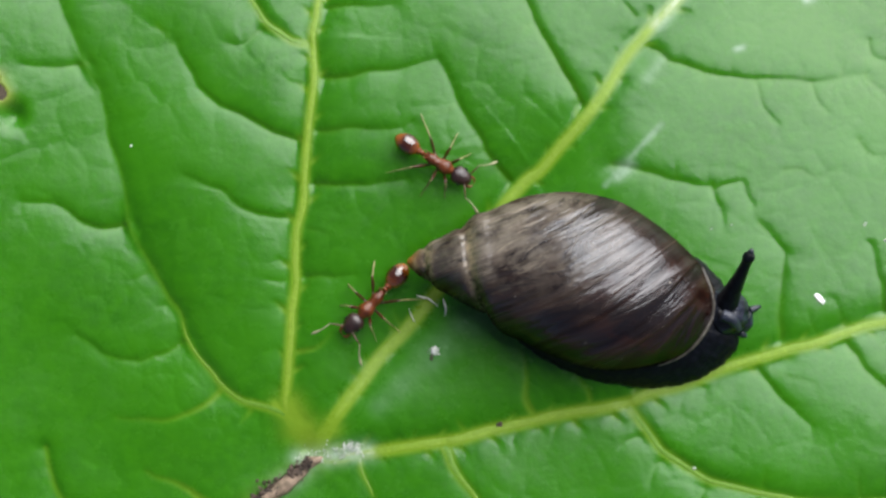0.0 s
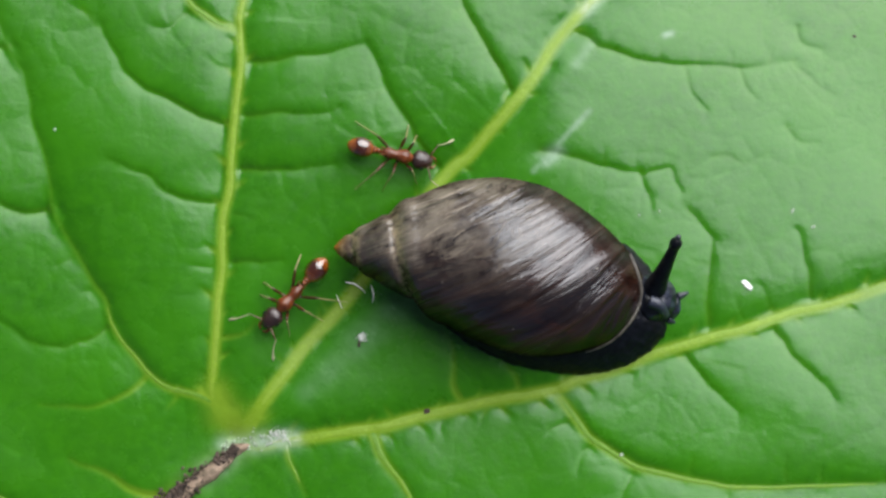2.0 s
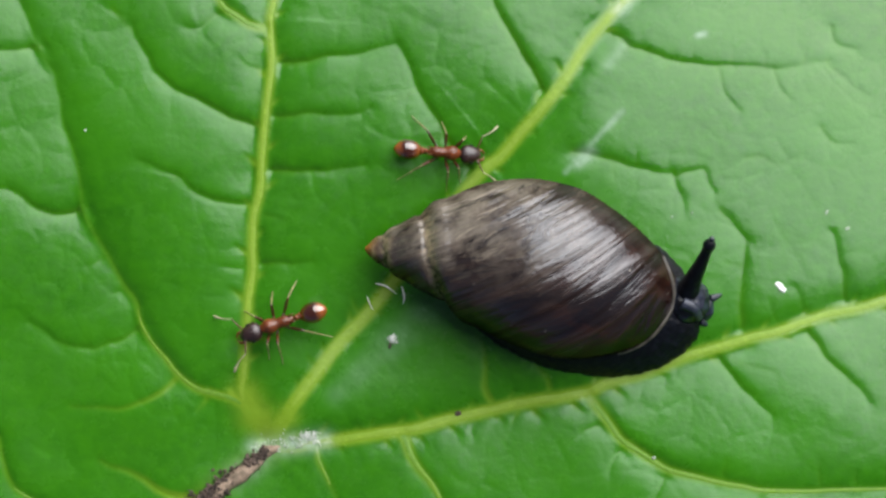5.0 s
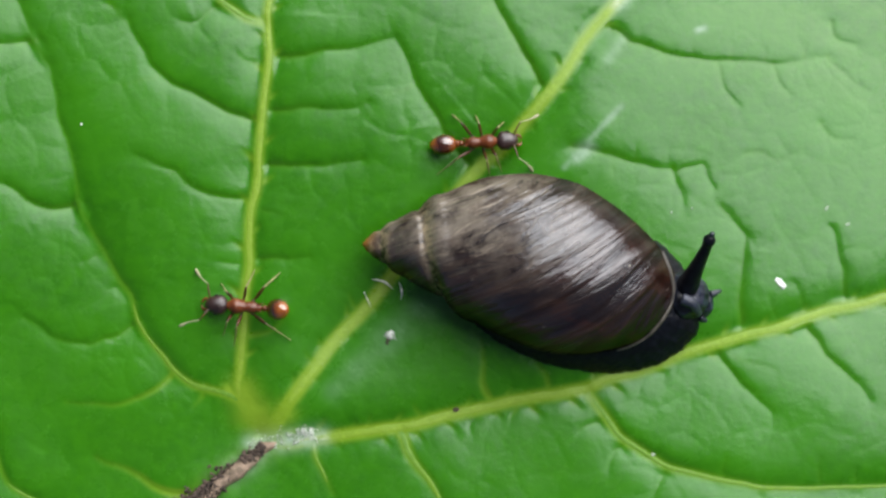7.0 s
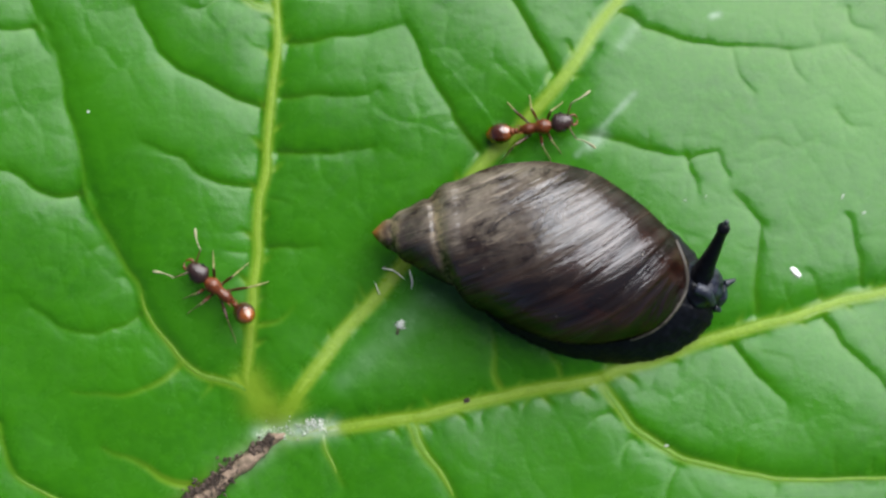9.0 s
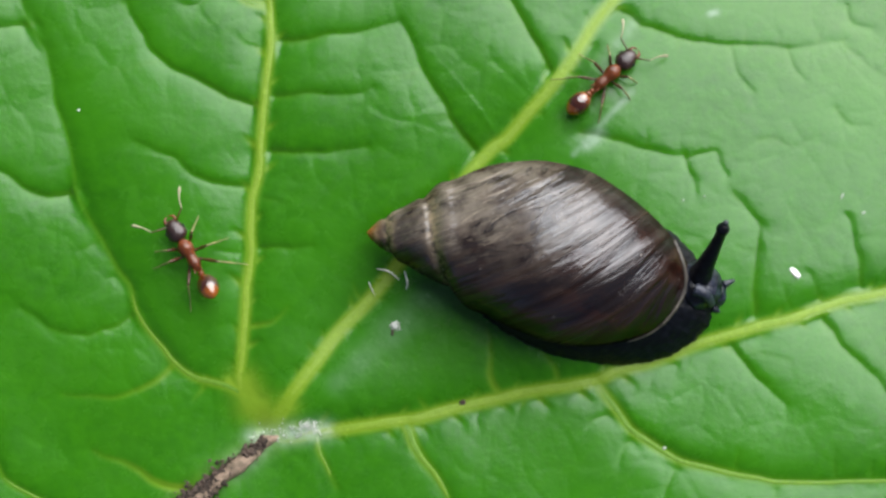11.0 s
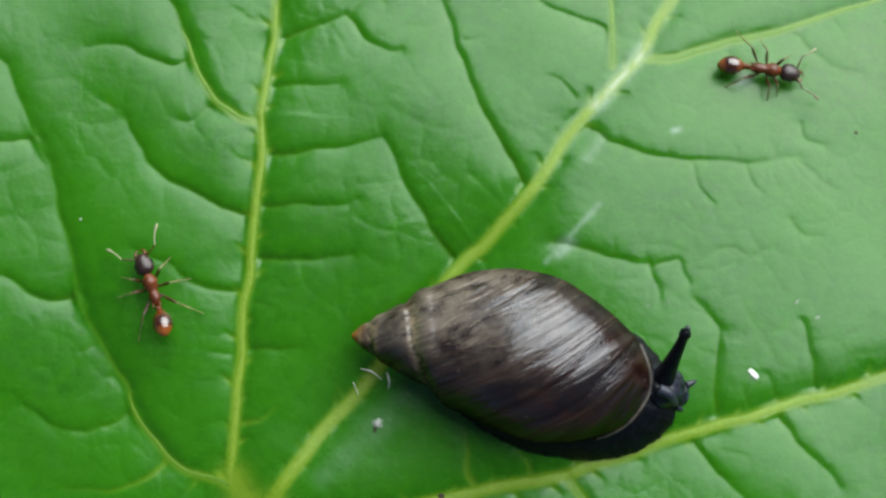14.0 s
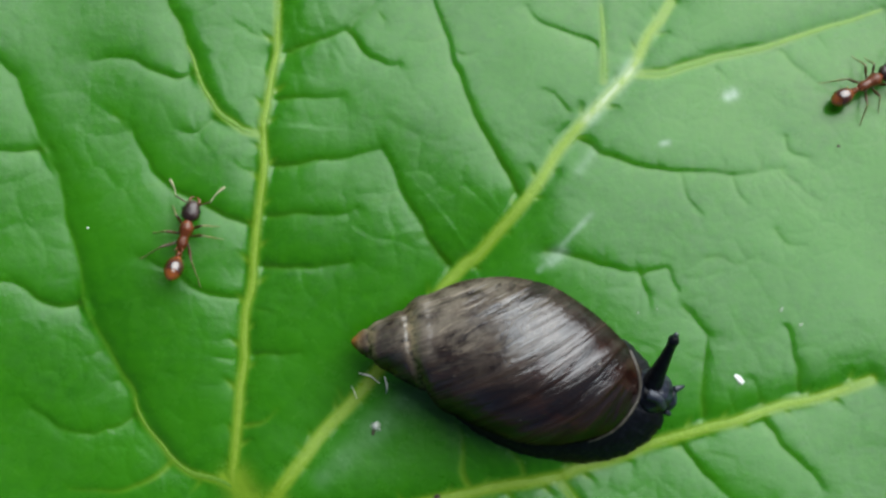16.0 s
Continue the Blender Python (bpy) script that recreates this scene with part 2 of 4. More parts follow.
def vein(kind, w0, w1, *points, depth, reach, taper=1.0):
    """One vein or crease of the blade: its kind, its widths, the line it follows, and how far it dents the blade."""
    line = spline(points, 0.4)
    gone = np.concatenate([[0], np.cumsum(np.linalg.norm(np.diff(line, axis=0), axis=1))])
    far = gone / gone[-1]
    ahead = np.gradient(line, axis=0)
    side = np.stack([-ahead[:, 1], ahead[:, 0]], -1) / (np.linalg.norm(ahead, axis=1)[:, None] + 1e-9)
    shake = {"main": 0.02, "rib": 0.03}.get(kind, 0.09)
    wander = np.array([noise.noise(Vector((x * 0.8, y * 0.8, len(VEINS)))) + 0.6 * noise.noise(Vector((x * 2.1, y * 2.1, len(VEINS) + 0.5))) for x, y in line])
    line = line + side * (shake * wander * np.clip(gone / 0.8, 0, 1))[:, None]
    VEINS.append((kind, depth, reach, line, w1 + (w0 - w1) * (1 - far) ** taper, far))


# main ribs
vein("main", 0.42, 0.32, (-12.8, -1.8), (-13.3, -1.2), (-13.7, -0.5), (-13.9, 0.3), (-13.8, 1.2), (-13.7, 2.3), (-13.6, 3.6), (-13.5, 5.0), (-13.3, 6.4), (-13.3, 7.8), (-13.2, 9.2), (-12.9, 10.3), (-12.8, 11.7), (-12.7, 13.3), (-12.5, 15.0), (-12.3, 16.7), (-12.3, 17.5), (-12.4, 18.9), (-12.2, 20.0), (-12.0, 21.5), (-11.7, 23.1), (-11.7, 24.5), (-11.7, 25.9), depth=0.5, reach=1.8)
vein("main", 0.54, 0.42, (-12.6, -2.1), (-12.0, -1.5), (-11.4, -0.5), (-10.7, 0.5), (-10.0, 1.4), (-9.3, 2.4), (-8.6, 3.2), (-7.9, 3.9), (-6.8, 5.2), (-2.1, 11.0), (-0.9, 12.0), (0.3, 13.4), (1.8, 15.1), (2.7, 16.4), (3.4, 17.6), (4.3, 18.7), (5.1, 19.6), (6.3, 20.9), (7.4, 22.1), (7.9, 23.0), (8.5, 24.3), (9.2, 25.3), (9.8, 26.3), depth=0.5, reach=1.8)
vein("main", 0.5, 0.42, (-12.9, -2.3), (-11.3, -2.4), (-10.4, -2.2), (-9.3, -2.1), (-7.9, -1.9), (-6.5, -1.7), (-5.1, -1.5), (-3.7, -1.1), (-2.3, -0.8), (-1.0, -0.5), (0.4, -0.2), (1.8, -0.0), (2.9, 0.2), (3.7, 0.4), (4.5, 0.8), (5.8, 1.1), (6.9, 1.5), (7.9, 1.9), (9.1, 2.3), (9.9, 2.5), (11.2, 2.9), (12.6, 3.2), (14.0, 3.7), (15.3, 4.1), (17.2, 4.5), (19.9, 5.4), depth=0.5, reach=1.8)
# branch ribs
vein("rib", 0.36, 0.05, (-13.7, -0.5), (-14.2, -0.1), (-15.1, 0.2), (-16.2, 0.5), (-17.1, 1.2), (-17.7, 2.0), (-18.4, 2.8), (-18.9, 3.7), (-19.2, 4.9), (-19.8, 5.7), (-20.3, 6.6), (-20.8, 7.5), (-21.4, 8.6), (-21.8, 9.5), (-21.9, 10.6), (-22.1, 11.7), (-22.4, 12.8), (-22.8, 13.8), (-22.9, 14.8), (-23.1, 15.7), (-23.2, 16.3), (-23.5, 16.7), (-24.0, 17.6), (-24.3, 18.3), (-24.6, 19.1), (-25.0, 20.0), (-25.3, 20.9), (-25.5, 21.4), (-25.9, 21.7), (-26.4, 22.2), depth=0.36, reach=1.2, taper=3.2)
vein("rib", 0.34, 0.08, (-12.7, 18.55), (-13.4, 18.7), (-14.0, 19.1), (-14.7, 19.6), (-15.1, 20.2), (-15.6, 21.0), (-16.0, 22.0), (-16.2, 22.7), (-16.6, 23.5), (-16.9, 24.5), (-17.4, 25.2), (-17.7, 25.9), depth=0.32, reach=1.0)
vein("rib", 0.36, 0.16, (3.3, 0.3), (3.6, -0.1), (3.9, -0.5), (4.5, -1.3), (5.0, -2.0), (5.8, -2.6), (6.6, -3.1), (7.3, -3.5), (8.5, -3.8), (9.8, -4.1), (10.9, -4.3), (11.7, -4.5), (13.0, -4.5), (14.3, -4.5), (16.9, -4.4), (19.6, -4.3), depth=0.32, reach=1.0)
vein("rib", 0.42, 0.22, (-5.9, -1.7), (-5.6, -2.1), (-5.4, -2.7), (-5.0, -3.4), (-4.4, -4.1), (-4.0, -4.7), (-3.6, -5.5), depth=0.28, reach=0.8)
vein("rib", 0.24, 0.13, (-10.1, -2.4), (-10.0, -3.1), (-9.7, -3.7), (-9.4, -4.4), (-9.1, -4.9), depth=0.28, reach=0.8)
vein("rib", 0.3, 0.22, (6.0, 21.6), (6.0, 23.0), (6.0, 24.6), (5.9, 26.2), depth=0.28, reach=0.8)
vein("rib", 0.4, 0.22, (7.7, 22.1), (9.1, 22.1), (10.4, 22.5), (11.9, 23.0), (13.5, 23.4), (15.1, 23.8), (16.7, 24.4), (18.3, 25.0), (19.9, 25.5), (21.7, 26.2), depth=0.32, reach=1.0)
vein("rib", 0.12, 0.2, (-26.1, -1.9), (-25.9, -3.0), (-25.5, -4.2), (-24.9, -4.8), (-24.0, -5.3), (-23.4, -5.6), (-22.0, -6.2), depth=0.22, reach=0.8)
vein("line", 0.3, 0.1, (-16.3, -5.0), (-17.2, -4.9), (-18.2, -4.6), (-18.8, -4.1), (-19.6, -3.7), (-20.6, -3.4), (-21.0, -3.1), depth=0.12, reach=0.5)
# creases
vein("fold", 0.22, 0.1, (-12.7, 13.8), (-13.1, 13.7), (-13.6, 13.8), (-14.3, 14.0), (-15.1, 14.5), (-15.9, 14.9), (-16.4, 15.1), (-17.1, 15.4), (-17.6, 15.9), (-18.1, 16.4), (-18.5, 17.1), (-18.8, 17.6), (-19.1, 18.1), (-19.3, 18.7), depth=0.26, reach=0.8)
vein("fold", 0.22, 0.1, (-21.8, 9.5), (-22.5, 9.2), (-23.1, 9.2), (-23.6, 9.3), (-24.3, 9.6), (-24.7, 10.0), (-25.3, 10.4), (-25.9, 10.5), (-27.0, 10.5), depth=0.26, reach=0.8)
vein("fold", 0.22, 0.1, (-12.2, 16.8), (-11.5, 16.8), (-10.8, 16.8), (-10.1, 17.0), (-9.5, 17.1), (-8.7, 17.1), (-7.9, 17.2), (-7.2, 17.4), (-6.5, 17.6), (-6.0, 17.7), depth=0.26, reach=0.8)
vein("fold", 0.22, 0.1, (-12.8, 11.4), (-12.0, 11.4), (-11.2, 11.3), (-10.4, 11.3), (-9.5, 11.3), (-9.0, 11.4), (-8.3, 11.5), (-7.6, 11.6), depth=0.26, reach=0.8)
vein("fold", 0.22, 0.1, (4.2, 18.5), (4.8, 18.2), (5.2, 18.0), (5.7, 17.6), (6.6, 17.2), (7.4, 16.9), (8.5, 16.7), (9.3, 16.6), (10.4, 16.5), (11.6, 16.5), (12.7, 16.4), (13.8, 16.5), (14.9, 16.7), (15.6, 16.9), depth=0.19, reach=0.8)
vein("fold", 0.22, 0.1, (-2.0, 11.1), (-2.3, 11.4), (-2.6, 11.7), (-3.0, 12.2), (-3.6, 13.1), (-3.8, 13.6), (-4.3, 14.3), (-4.7, 15.0), (-5.0, 15.5), (-5.2, 16.1), (-5.4, 16.7), (-5.8, 17.4), (-6.0, 17.7), depth=0.26, reach=0.8)
vein("fold", 0.22, 0.1, (2.8, 12.2), (3.7, 12.0), (4.6, 11.8), (5.4, 11.5), (6.2, 11.3), (7.0, 11.1), (7.7, 11.0), depth=0.19, reach=0.8)
vein("fold", 0.22, 0.1, (11.0, 2.9), (10.9, 3.7), (10.9, 4.9), (11.0, 6.0), (11.1, 6.8), (11.2, 7.7), (10.9, 8.1), (10.6, 8.5), (10.3, 8.9), depth=0.19, reach=0.8)
vein("fold", 0.22, 0.1, (14.0, 3.6), (14.2, 3.1), (14.6, 2.6), (15.0, 1.9), (15.5, 1.4), (16.0, 1.0), (16.7, 0.3), (17.0, -0.2), depth=0.19, reach=0.8)
vein("fold", 0.22, 0.1, (-11.9, 22.9), (-11.4, 23.0), (-10.9, 23.1), (-10.2, 23.4), (-9.3, 23.7), (-8.4, 24.0), (-7.9, 24.2), (-7.3, 24.9), (-6.7, 25.5), (-6.4, 26.0), depth=0.26, reach=0.8)
vein("fold", 0.24, 0.1, (1.6, 15.0), (1.3, 15.3), (1.0, 15.8), (0.7, 16.4), (-0.3, 18.2), (-0.9, 19.3), (-1.3, 20.2), (-1.6, 21.0), (-1.9, 21.8), (-2.2, 22.5), (-2.4, 23.3), (-2.6, 24.1), (-2.9, 24.8), (-3.2, 25.6), (-3.3, 26.1), depth=0.26, reach=0.8)
vein("fold", 0.18, 0.08, (-23.9, 17.6), (-24.5, 17.5), (-25.1, 17.4), (-25.9, 17.4), (-27.0, 17.5), depth=0.18, reach=0.65)
vein("fold", 0.18, 0.08, (-13.2, 9.8), (-13.7, 9.7), (-14.4, 9.8), (-15.2, 9.9), (-15.8, 10.1), (-16.2, 10.3), (-16.8, 10.9), (-17.1, 11.1), (-17.6, 11.3), (-18.2, 11.6), (-18.9, 11.8), depth=0.18, reach=0.65)
vein("fold", 0.18, 0.08, (-18.9, 3.7), (-19.2, 3.4), (-19.8, 3.0), (-20.5, 2.7), (-21.2, 2.5), (-22.2, 2.6), (-23.0, 2.8), (-23.4, 3.1), (-23.8, 3.4), (-24.5, 3.8), depth=0.18, reach=0.65)
vein("fold", 0.18, 0.08, (-12.5, 14.2), (-11.9, 14.1), (-11.3, 14.1), (-10.6, 14.2), (-9.8, 14.2), (-9.0, 14.1), (-8.1, 14.1), (-7.3, 14.4), depth=0.18, reach=0.65)
vein("fold", 0.18, 0.08, (-13.2, 6.8), (-12.8, 6.7), (-12.2, 6.7), (-11.6, 6.7), (-11.0, 6.7), (-10.3, 6.8), depth=0.18, reach=0.65)
vein("fold", 0.18, 0.08, (-12.0, 20.4), (-11.0, 20.4), (-10.1, 20.5), (-9.2, 20.5), (-8.3, 20.5), depth=0.18, reach=0.65)
vein("fold", 0.18, 0.08, (16.1, 4.4), (15.9, 5.2), (15.9, 6.0), (15.7, 6.8), (15.6, 7.7), (15.4, 8.2), depth=0.18, reach=0.65)
vein("fold", 0.18, 0.08, (-7.9, 24.2), (-7.4, 23.6), (-7.0, 23.0), (-6.4, 22.6), (-5.6, 22.2), (-5.1, 22.3), depth=0.18, reach=0.65)
vein("fold", 0.18, 0.08, (5.9, 23.5), (5.3, 23.9), (4.5, 24.1), (3.6, 24.4), (2.7, 24.7), (2.1, 25.2), (1.8, 25.7), depth=0.18, reach=0.65)
vein("fold", 0.18, 0.08, (-16.1, 21.9), (-16.5, 21.6), (-17.1, 21.5), (-17.7, 21.7), (-18.5, 22.0), (-19.0, 22.3), (-19.4, 22.5), (-20.5, 22.6), (-21.4, 22.4), depth=0.18, reach=0.65)
vein("fold", 0.18, 0.08, (-14.6, 19.5), (-15.1, 19.2), (-15.6, 18.7), (-16.0, 18.5), (-16.6, 18.5), depth=0.18, reach=0.65)
vein("fold", 0.18, 0.08, (15.7, 23.6), (16.0, 23.4), (16.3, 22.9), (16.9, 22.4), (17.7, 21.8), (18.4, 21.6), (19.2, 21.4), depth=0.1, reach=0.65)
vein("fold", 0.18, 0.08, (9.6, 2.4), (9.9, 1.8), (10.4, 1.1), (11.1, 0.3), (11.6, -0.2), (12.3, -0.8), depth=0.18, reach=0.65)
# short creases
vein("fold", 0.13, 0.06, (15.8, 18.6), (15.9, 17.9), (16.3, 17.6), (17.0, 17.4), depth=0.11, reach=0.42)
vein("fold", 0.13, 0.06, (11.3, 11.8), (12.0, 11.9), (12.8, 11.5), (13.6, 11.8), (14.1, 12.1), depth=0.04, reach=0.42)
vein("fold", 0.13, 0.06, (-17.6, 15.9), (-18.0, 15.7), (-18.5, 15.6), (-19.3, 15.4), (-20.0, 15.2), depth=0.04, reach=0.42)
vein("fold", 0.13, 0.06, (-17.1, 11.1), (-17.3, 10.7), depth=0.04, reach=0.42)
vein("fold", 0.13, 0.06, (-12.5, 16.6), (-13.0, 16.5), (-13.5, 16.7), (-13.8, 17.0), depth=0.11, reach=0.42)
vein("fold", 0.13, 0.06, (-12.9, 11.9), (-13.4, 11.9), (-13.8, 11.9), (-14.3, 12.0), depth=0.07, reach=0.42)
vein("fold", 0.13, 0.06, (-13.4, 6.9), (-13.7, 6.6), (-14.1, 6.5), (-14.7, 6.6), depth=0.11, reach=0.42)
vein("fold", 0.13, 0.06, (-20.6, 7.3), (-21.1, 6.8), (-21.7, 6.6), depth=0.07, reach=0.42)
vein("fold", 0.13, 0.06, (-19.3, 5.0), (-19.9, 5.4), (-20.3, 5.2), depth=0.07, reach=0.42)
vein("fold", 0.13, 0.06, (9.9, 2.5), (10.2, 2.1), (10.8, 1.7), (11.5, 1.6), (12.4, 1.3), (12.7, 0.9), depth=0.04, reach=0.42)
vein("fold", 0.13, 0.06, (4.1, -1.3), (3.7, -1.4), (3.2, -1.6), (2.9, -1.9), depth=0.11, reach=0.42)
vein("fold", 0.13, 0.06, (5.1, -2.5), (4.8, -2.7), (4.5, -3.2), (4.4, -3.6), depth=0.11, reach=0.42)
vein("fold", 0.13, 0.06, (7.3, -3.6), (6.9, -4.2), (6.6, -5.0), (6.4, -5.6), depth=0.11, reach=0.42)
vein("fold", 0.13, 0.06, (11.8, -4.6), (11.7, -5.1), (11.5, -5.6), depth=0.07, reach=0.42)
vein("fold", 0.13, 0.06, (9.9, -4.0), (9.9, -3.6), (10.1, -3.1), depth=0.07, reach=0.42)
vein("fold", 0.13, 0.06, (14.6, -4.4), (14.5, -3.7), (14.5, -3.0), depth=0.07, reach=0.42)
vein("fold", 0.13, 0.06, (16.4, -4.4), (16.2, -4.0), (16.3, -3.6), depth=0.07, reach=0.42)
vein("fold", 0.13, 0.06, (-2.1, -1.1), (-2.3, -1.5), (-2.2, -1.9), depth=0.07, reach=0.42)
vein("fold", 0.13, 0.06, (11.0, 6.4), (10.5, 6.6), (10.1, 6.8), depth=0.07, reach=0.42)
vein("fold", 0.13, 0.06, (12.9, 3.3), (12.6, 3.8), (12.4, 4.2), (12.3, 4.7), depth=0.07, reach=0.42)
vein("fold", 0.13, 0.06, (14.1, 3.8), (13.9, 4.4), (13.8, 5.0), (13.5, 5.5), depth=0.07, reach=0.42)
vein("fold", 0.13, 0.06, (15.5, 16.8), (15.7, 16.4), (16.3, 16.0), (16.8, 15.5), (17.6, 15.0), depth=0.07, reach=0.42)
vein("fold", 0.13, 0.06, (8.8, 16.7), (8.8, 17.4), depth=0.07, reach=0.42)
vein("fold", 0.13, 0.06, (10.7, 16.5), (10.8, 17.4), depth=0.07, reach=0.42)
vein("fold", 0.13, 0.06, (12.4, 16.5), (12.4, 17.2), depth=0.07, reach=0.42)
vein("fold", 0.13, 0.06, (14.3, 16.7), (14.5, 17.4), depth=0.07, reach=0.42)
vein("fold", 0.13, 0.06, (7.4, 16.9), (7.5, 16.4), (7.4, 15.8), depth=0.07, reach=0.42)
vein("fold", 0.13, 0.06, (10.0, 16.5), (10.2, 15.9), (10.3, 15.4), (10.5, 14.8), (11.1, 14.2), depth=0.11, reach=0.42)
vein("fold", 0.13, 0.06, (12.8, 16.4), (13.0, 15.7), (13.2, 15.2), (13.6, 14.8), depth=0.11, reach=0.42)
vein("fold", 0.13, 0.06, (7.7, 11.1), (7.8, 10.5), (8.0, 10.0), (8.2, 9.3), depth=0.11, reach=0.42)
vein("fold", 0.13, 0.06, (7.9, 10.9), (8.2, 11.1), (8.7, 11.2), (9.2, 11.3), (9.4, 10.7), (9.7, 10.1), depth=0.11, reach=0.42)
vein("fold", 0.13, 0.06, (4.7, 11.7), (4.8, 11.2), (4.8, 10.5), depth=0.07, reach=0.42)
vein("fold", 0.13, 0.06, (5.9, 11.4), (5.9, 11.8), (5.9, 12.2), depth=0.07, reach=0.42)
vein("fold", 0.13, 0.06, (15.0, 13.4), (15.3, 12.9), (15.7, 12.6), (16.6, 12.5), depth=0.07, reach=0.42)
vein("fold", 0.13, 0.06, (10.0, 9.2), (10.5, 8.5), (11.1, 8.1), depth=0.07, reach=0.42)
vein("fold", 0.13, 0.06, (0.2, 17.1), (-0.3, 17.0), (-0.8, 16.8), depth=0.07, reach=0.42)
vein("fold", 0.13, 0.06, (-3.7, 13.2), (-4.2, 13.0), (-4.8, 12.9), depth=0.04, reach=0.42)
vein("fold", 0.13, 0.06, (-5.0, 15.4), (-5.6, 15.0), (-6.3, 14.9), (-7.0, 15.0), depth=0.04, reach=0.42)
vein("fold", 0.13, 0.06, (-1.0, 19.5), (-1.5, 19.3), (-1.9, 19.1), (-2.4, 19.0), depth=0.07, reach=0.42)
vein("fold", 0.13, 0.06, (-2.6, 24.1), (-3.0, 23.8), (-3.8, 23.6), (-4.7, 23.7), depth=0.07, reach=0.42)
vein("fold", 0.13, 0.06, (-2.9, 24.9), (-2.5, 25.0), (-2.1, 25.2), depth=0.07, reach=0.42)
vein("fold", 0.13, 0.06, (-1.8, 22.9), (-1.3, 22.9), (-0.9, 23.1), depth=0.07, reach=0.42)
vein("fold", 0.13, 0.06, (-13.0, 9.2), (-12.5, 9.1), (-12.1, 9.0), (-11.5, 8.8), depth=0.07, reach=0.42)
vein("fold", 0.13, 0.06, (-13.6, 5.0), (-13.2, 4.9), (-12.8, 5.0), depth=0.07, reach=0.42)
vein("fold", 0.13, 0.06, (-6.2, 25.2), (-5.9, 24.7), (-6.2, 24.2), depth=0.07, reach=0.42)
vein("fold", 0.13, 0.06, (4.0, 19.9), (3.6, 20.4), (3.1, 20.9), (2.6, 21.0), depth=0.07, reach=0.42)
vein("fold", 0.13, 0.06, (12.2, 22.4), (12.8, 21.8), depth=0.07, reach=0.42)
vein("fold", 0.13, 0.06, (17.9, 24.5), (18.4, 23.8), depth=0.07, reach=0.42)
vein("fold", 0.13, 0.06, (-12.1, 23.8), (-12.6, 23.9), (-13.1, 24.1), (-13.5, 24.4), (-14.0, 24.6), depth=0.07, reach=0.42)
vein("fold", 0.13, 0.06, (-12.1, 21.6), (-12.6, 21.5), (-13.2, 21.9), depth=0.07, reach=0.42)
vein("fold", 0.13, 0.06, (-20.3, 19.5), (-19.8, 19.0), (-19.2, 18.2), (-19.3, 17.7), depth=0.04, reach=0.42)
# thin pale veins that hardly dent the blade
vein("line", 0.18, 0.06, (-17.1, 1.1), (-17.7, 0.5), (-18.3, 0.1), (-19.1, -0.3), (-20.1, -0.6), (-21.1, -0.5), (-22.5, -0.4), depth=0.08, reach=0.35)
vein("line", 0.18, 0.06, (-15.5, 0.4), (-15.7, 0.0), (-15.9, -0.3), (-16.2, -0.6), depth=0.08, reach=0.35)
vein("line", 0.24, 0.06, (0.1, -0.3), (-0.1, -0.8), (-0.3, -1.2), depth=0.08, reach=0.35)
vein("line", 0.24, 0.06, (-1.2, -0.4), (-1.4, -0.1), (-1.7, 0.6), (-1.7, 1.4), (-1.7, 2.2), (-1.8, 2.8), (-2.1, 3.1), depth=0.08, reach=0.35)
vein("line", 0.18, 0.06, (1.6, 0.0), (1.4, 0.9), (1.0, 1.5), (0.7, 2.0), depth=0.08, reach=0.35)
vein("line", 0.24, 0.06, (-4.6, -1.3), (-4.9, -0.9), (-5.1, -0.5), depth=0.08, reach=0.35)
vein("line", 0.18, 0.06, (-7.4, -1.8), (-7.3, -1.1), depth=0.08, reach=0.35)
vein("line", 0.18, 0.06, (-13.5, 2.9), (-12.8, 3.0), (-12.2, 3.2), (-11.8, 3.5), (-11.5, 3.8), depth=0.08, reach=0.35)
vein("line", 0.18, 0.06, (-10.0, 1.4), (-10.3, 1.7), (-10.5, 2.1), depth=0.08, reach=0.35)
vein("line", 0.18, 0.06, (-7.8, 4.1), (-8.2, 4.5), (-8.4, 5.0), depth=0.08, reach=0.35)


def add_spurs():
    """Short pale spurs that leave the main ribs on both sides."""
    rng = np.random.default_rng(11)
    for index in range(3):
        line = VEINS[index][3]
        gone = np.concatenate([[0], np.cumsum(np.linalg.norm(np.diff(line, axis=0), axis=1))])
        at, side = 3.0, 1
        while at < gone[-1] - 1:
            a = np.array([np.interp(at, gone, line[:, i]) for i in (0, 1)])
            b = np.array([np.interp(at + 0.3, gone, line[:, i]) for i in (0, 1)])
            ahead = (b - a) / np.linalg.norm(b - a)
            across = np.array((-ahead[1], ahead[0])) * side
            reach = rng.uniform(0.4, 0.8)
            vein("line", 0.3, 0.06, a + across * 0.1, a + across * (0.1 + reach * 0.5) + ahead * reach * 0.2, a + across * (0.1 + reach) + ahead * reach * 0.6, depth=0.14, reach=0.34)
            at, side = at + rng.uniform(0.7, 1.5), -side


add_spurs()
UPHILL = (0.6, 0.8)


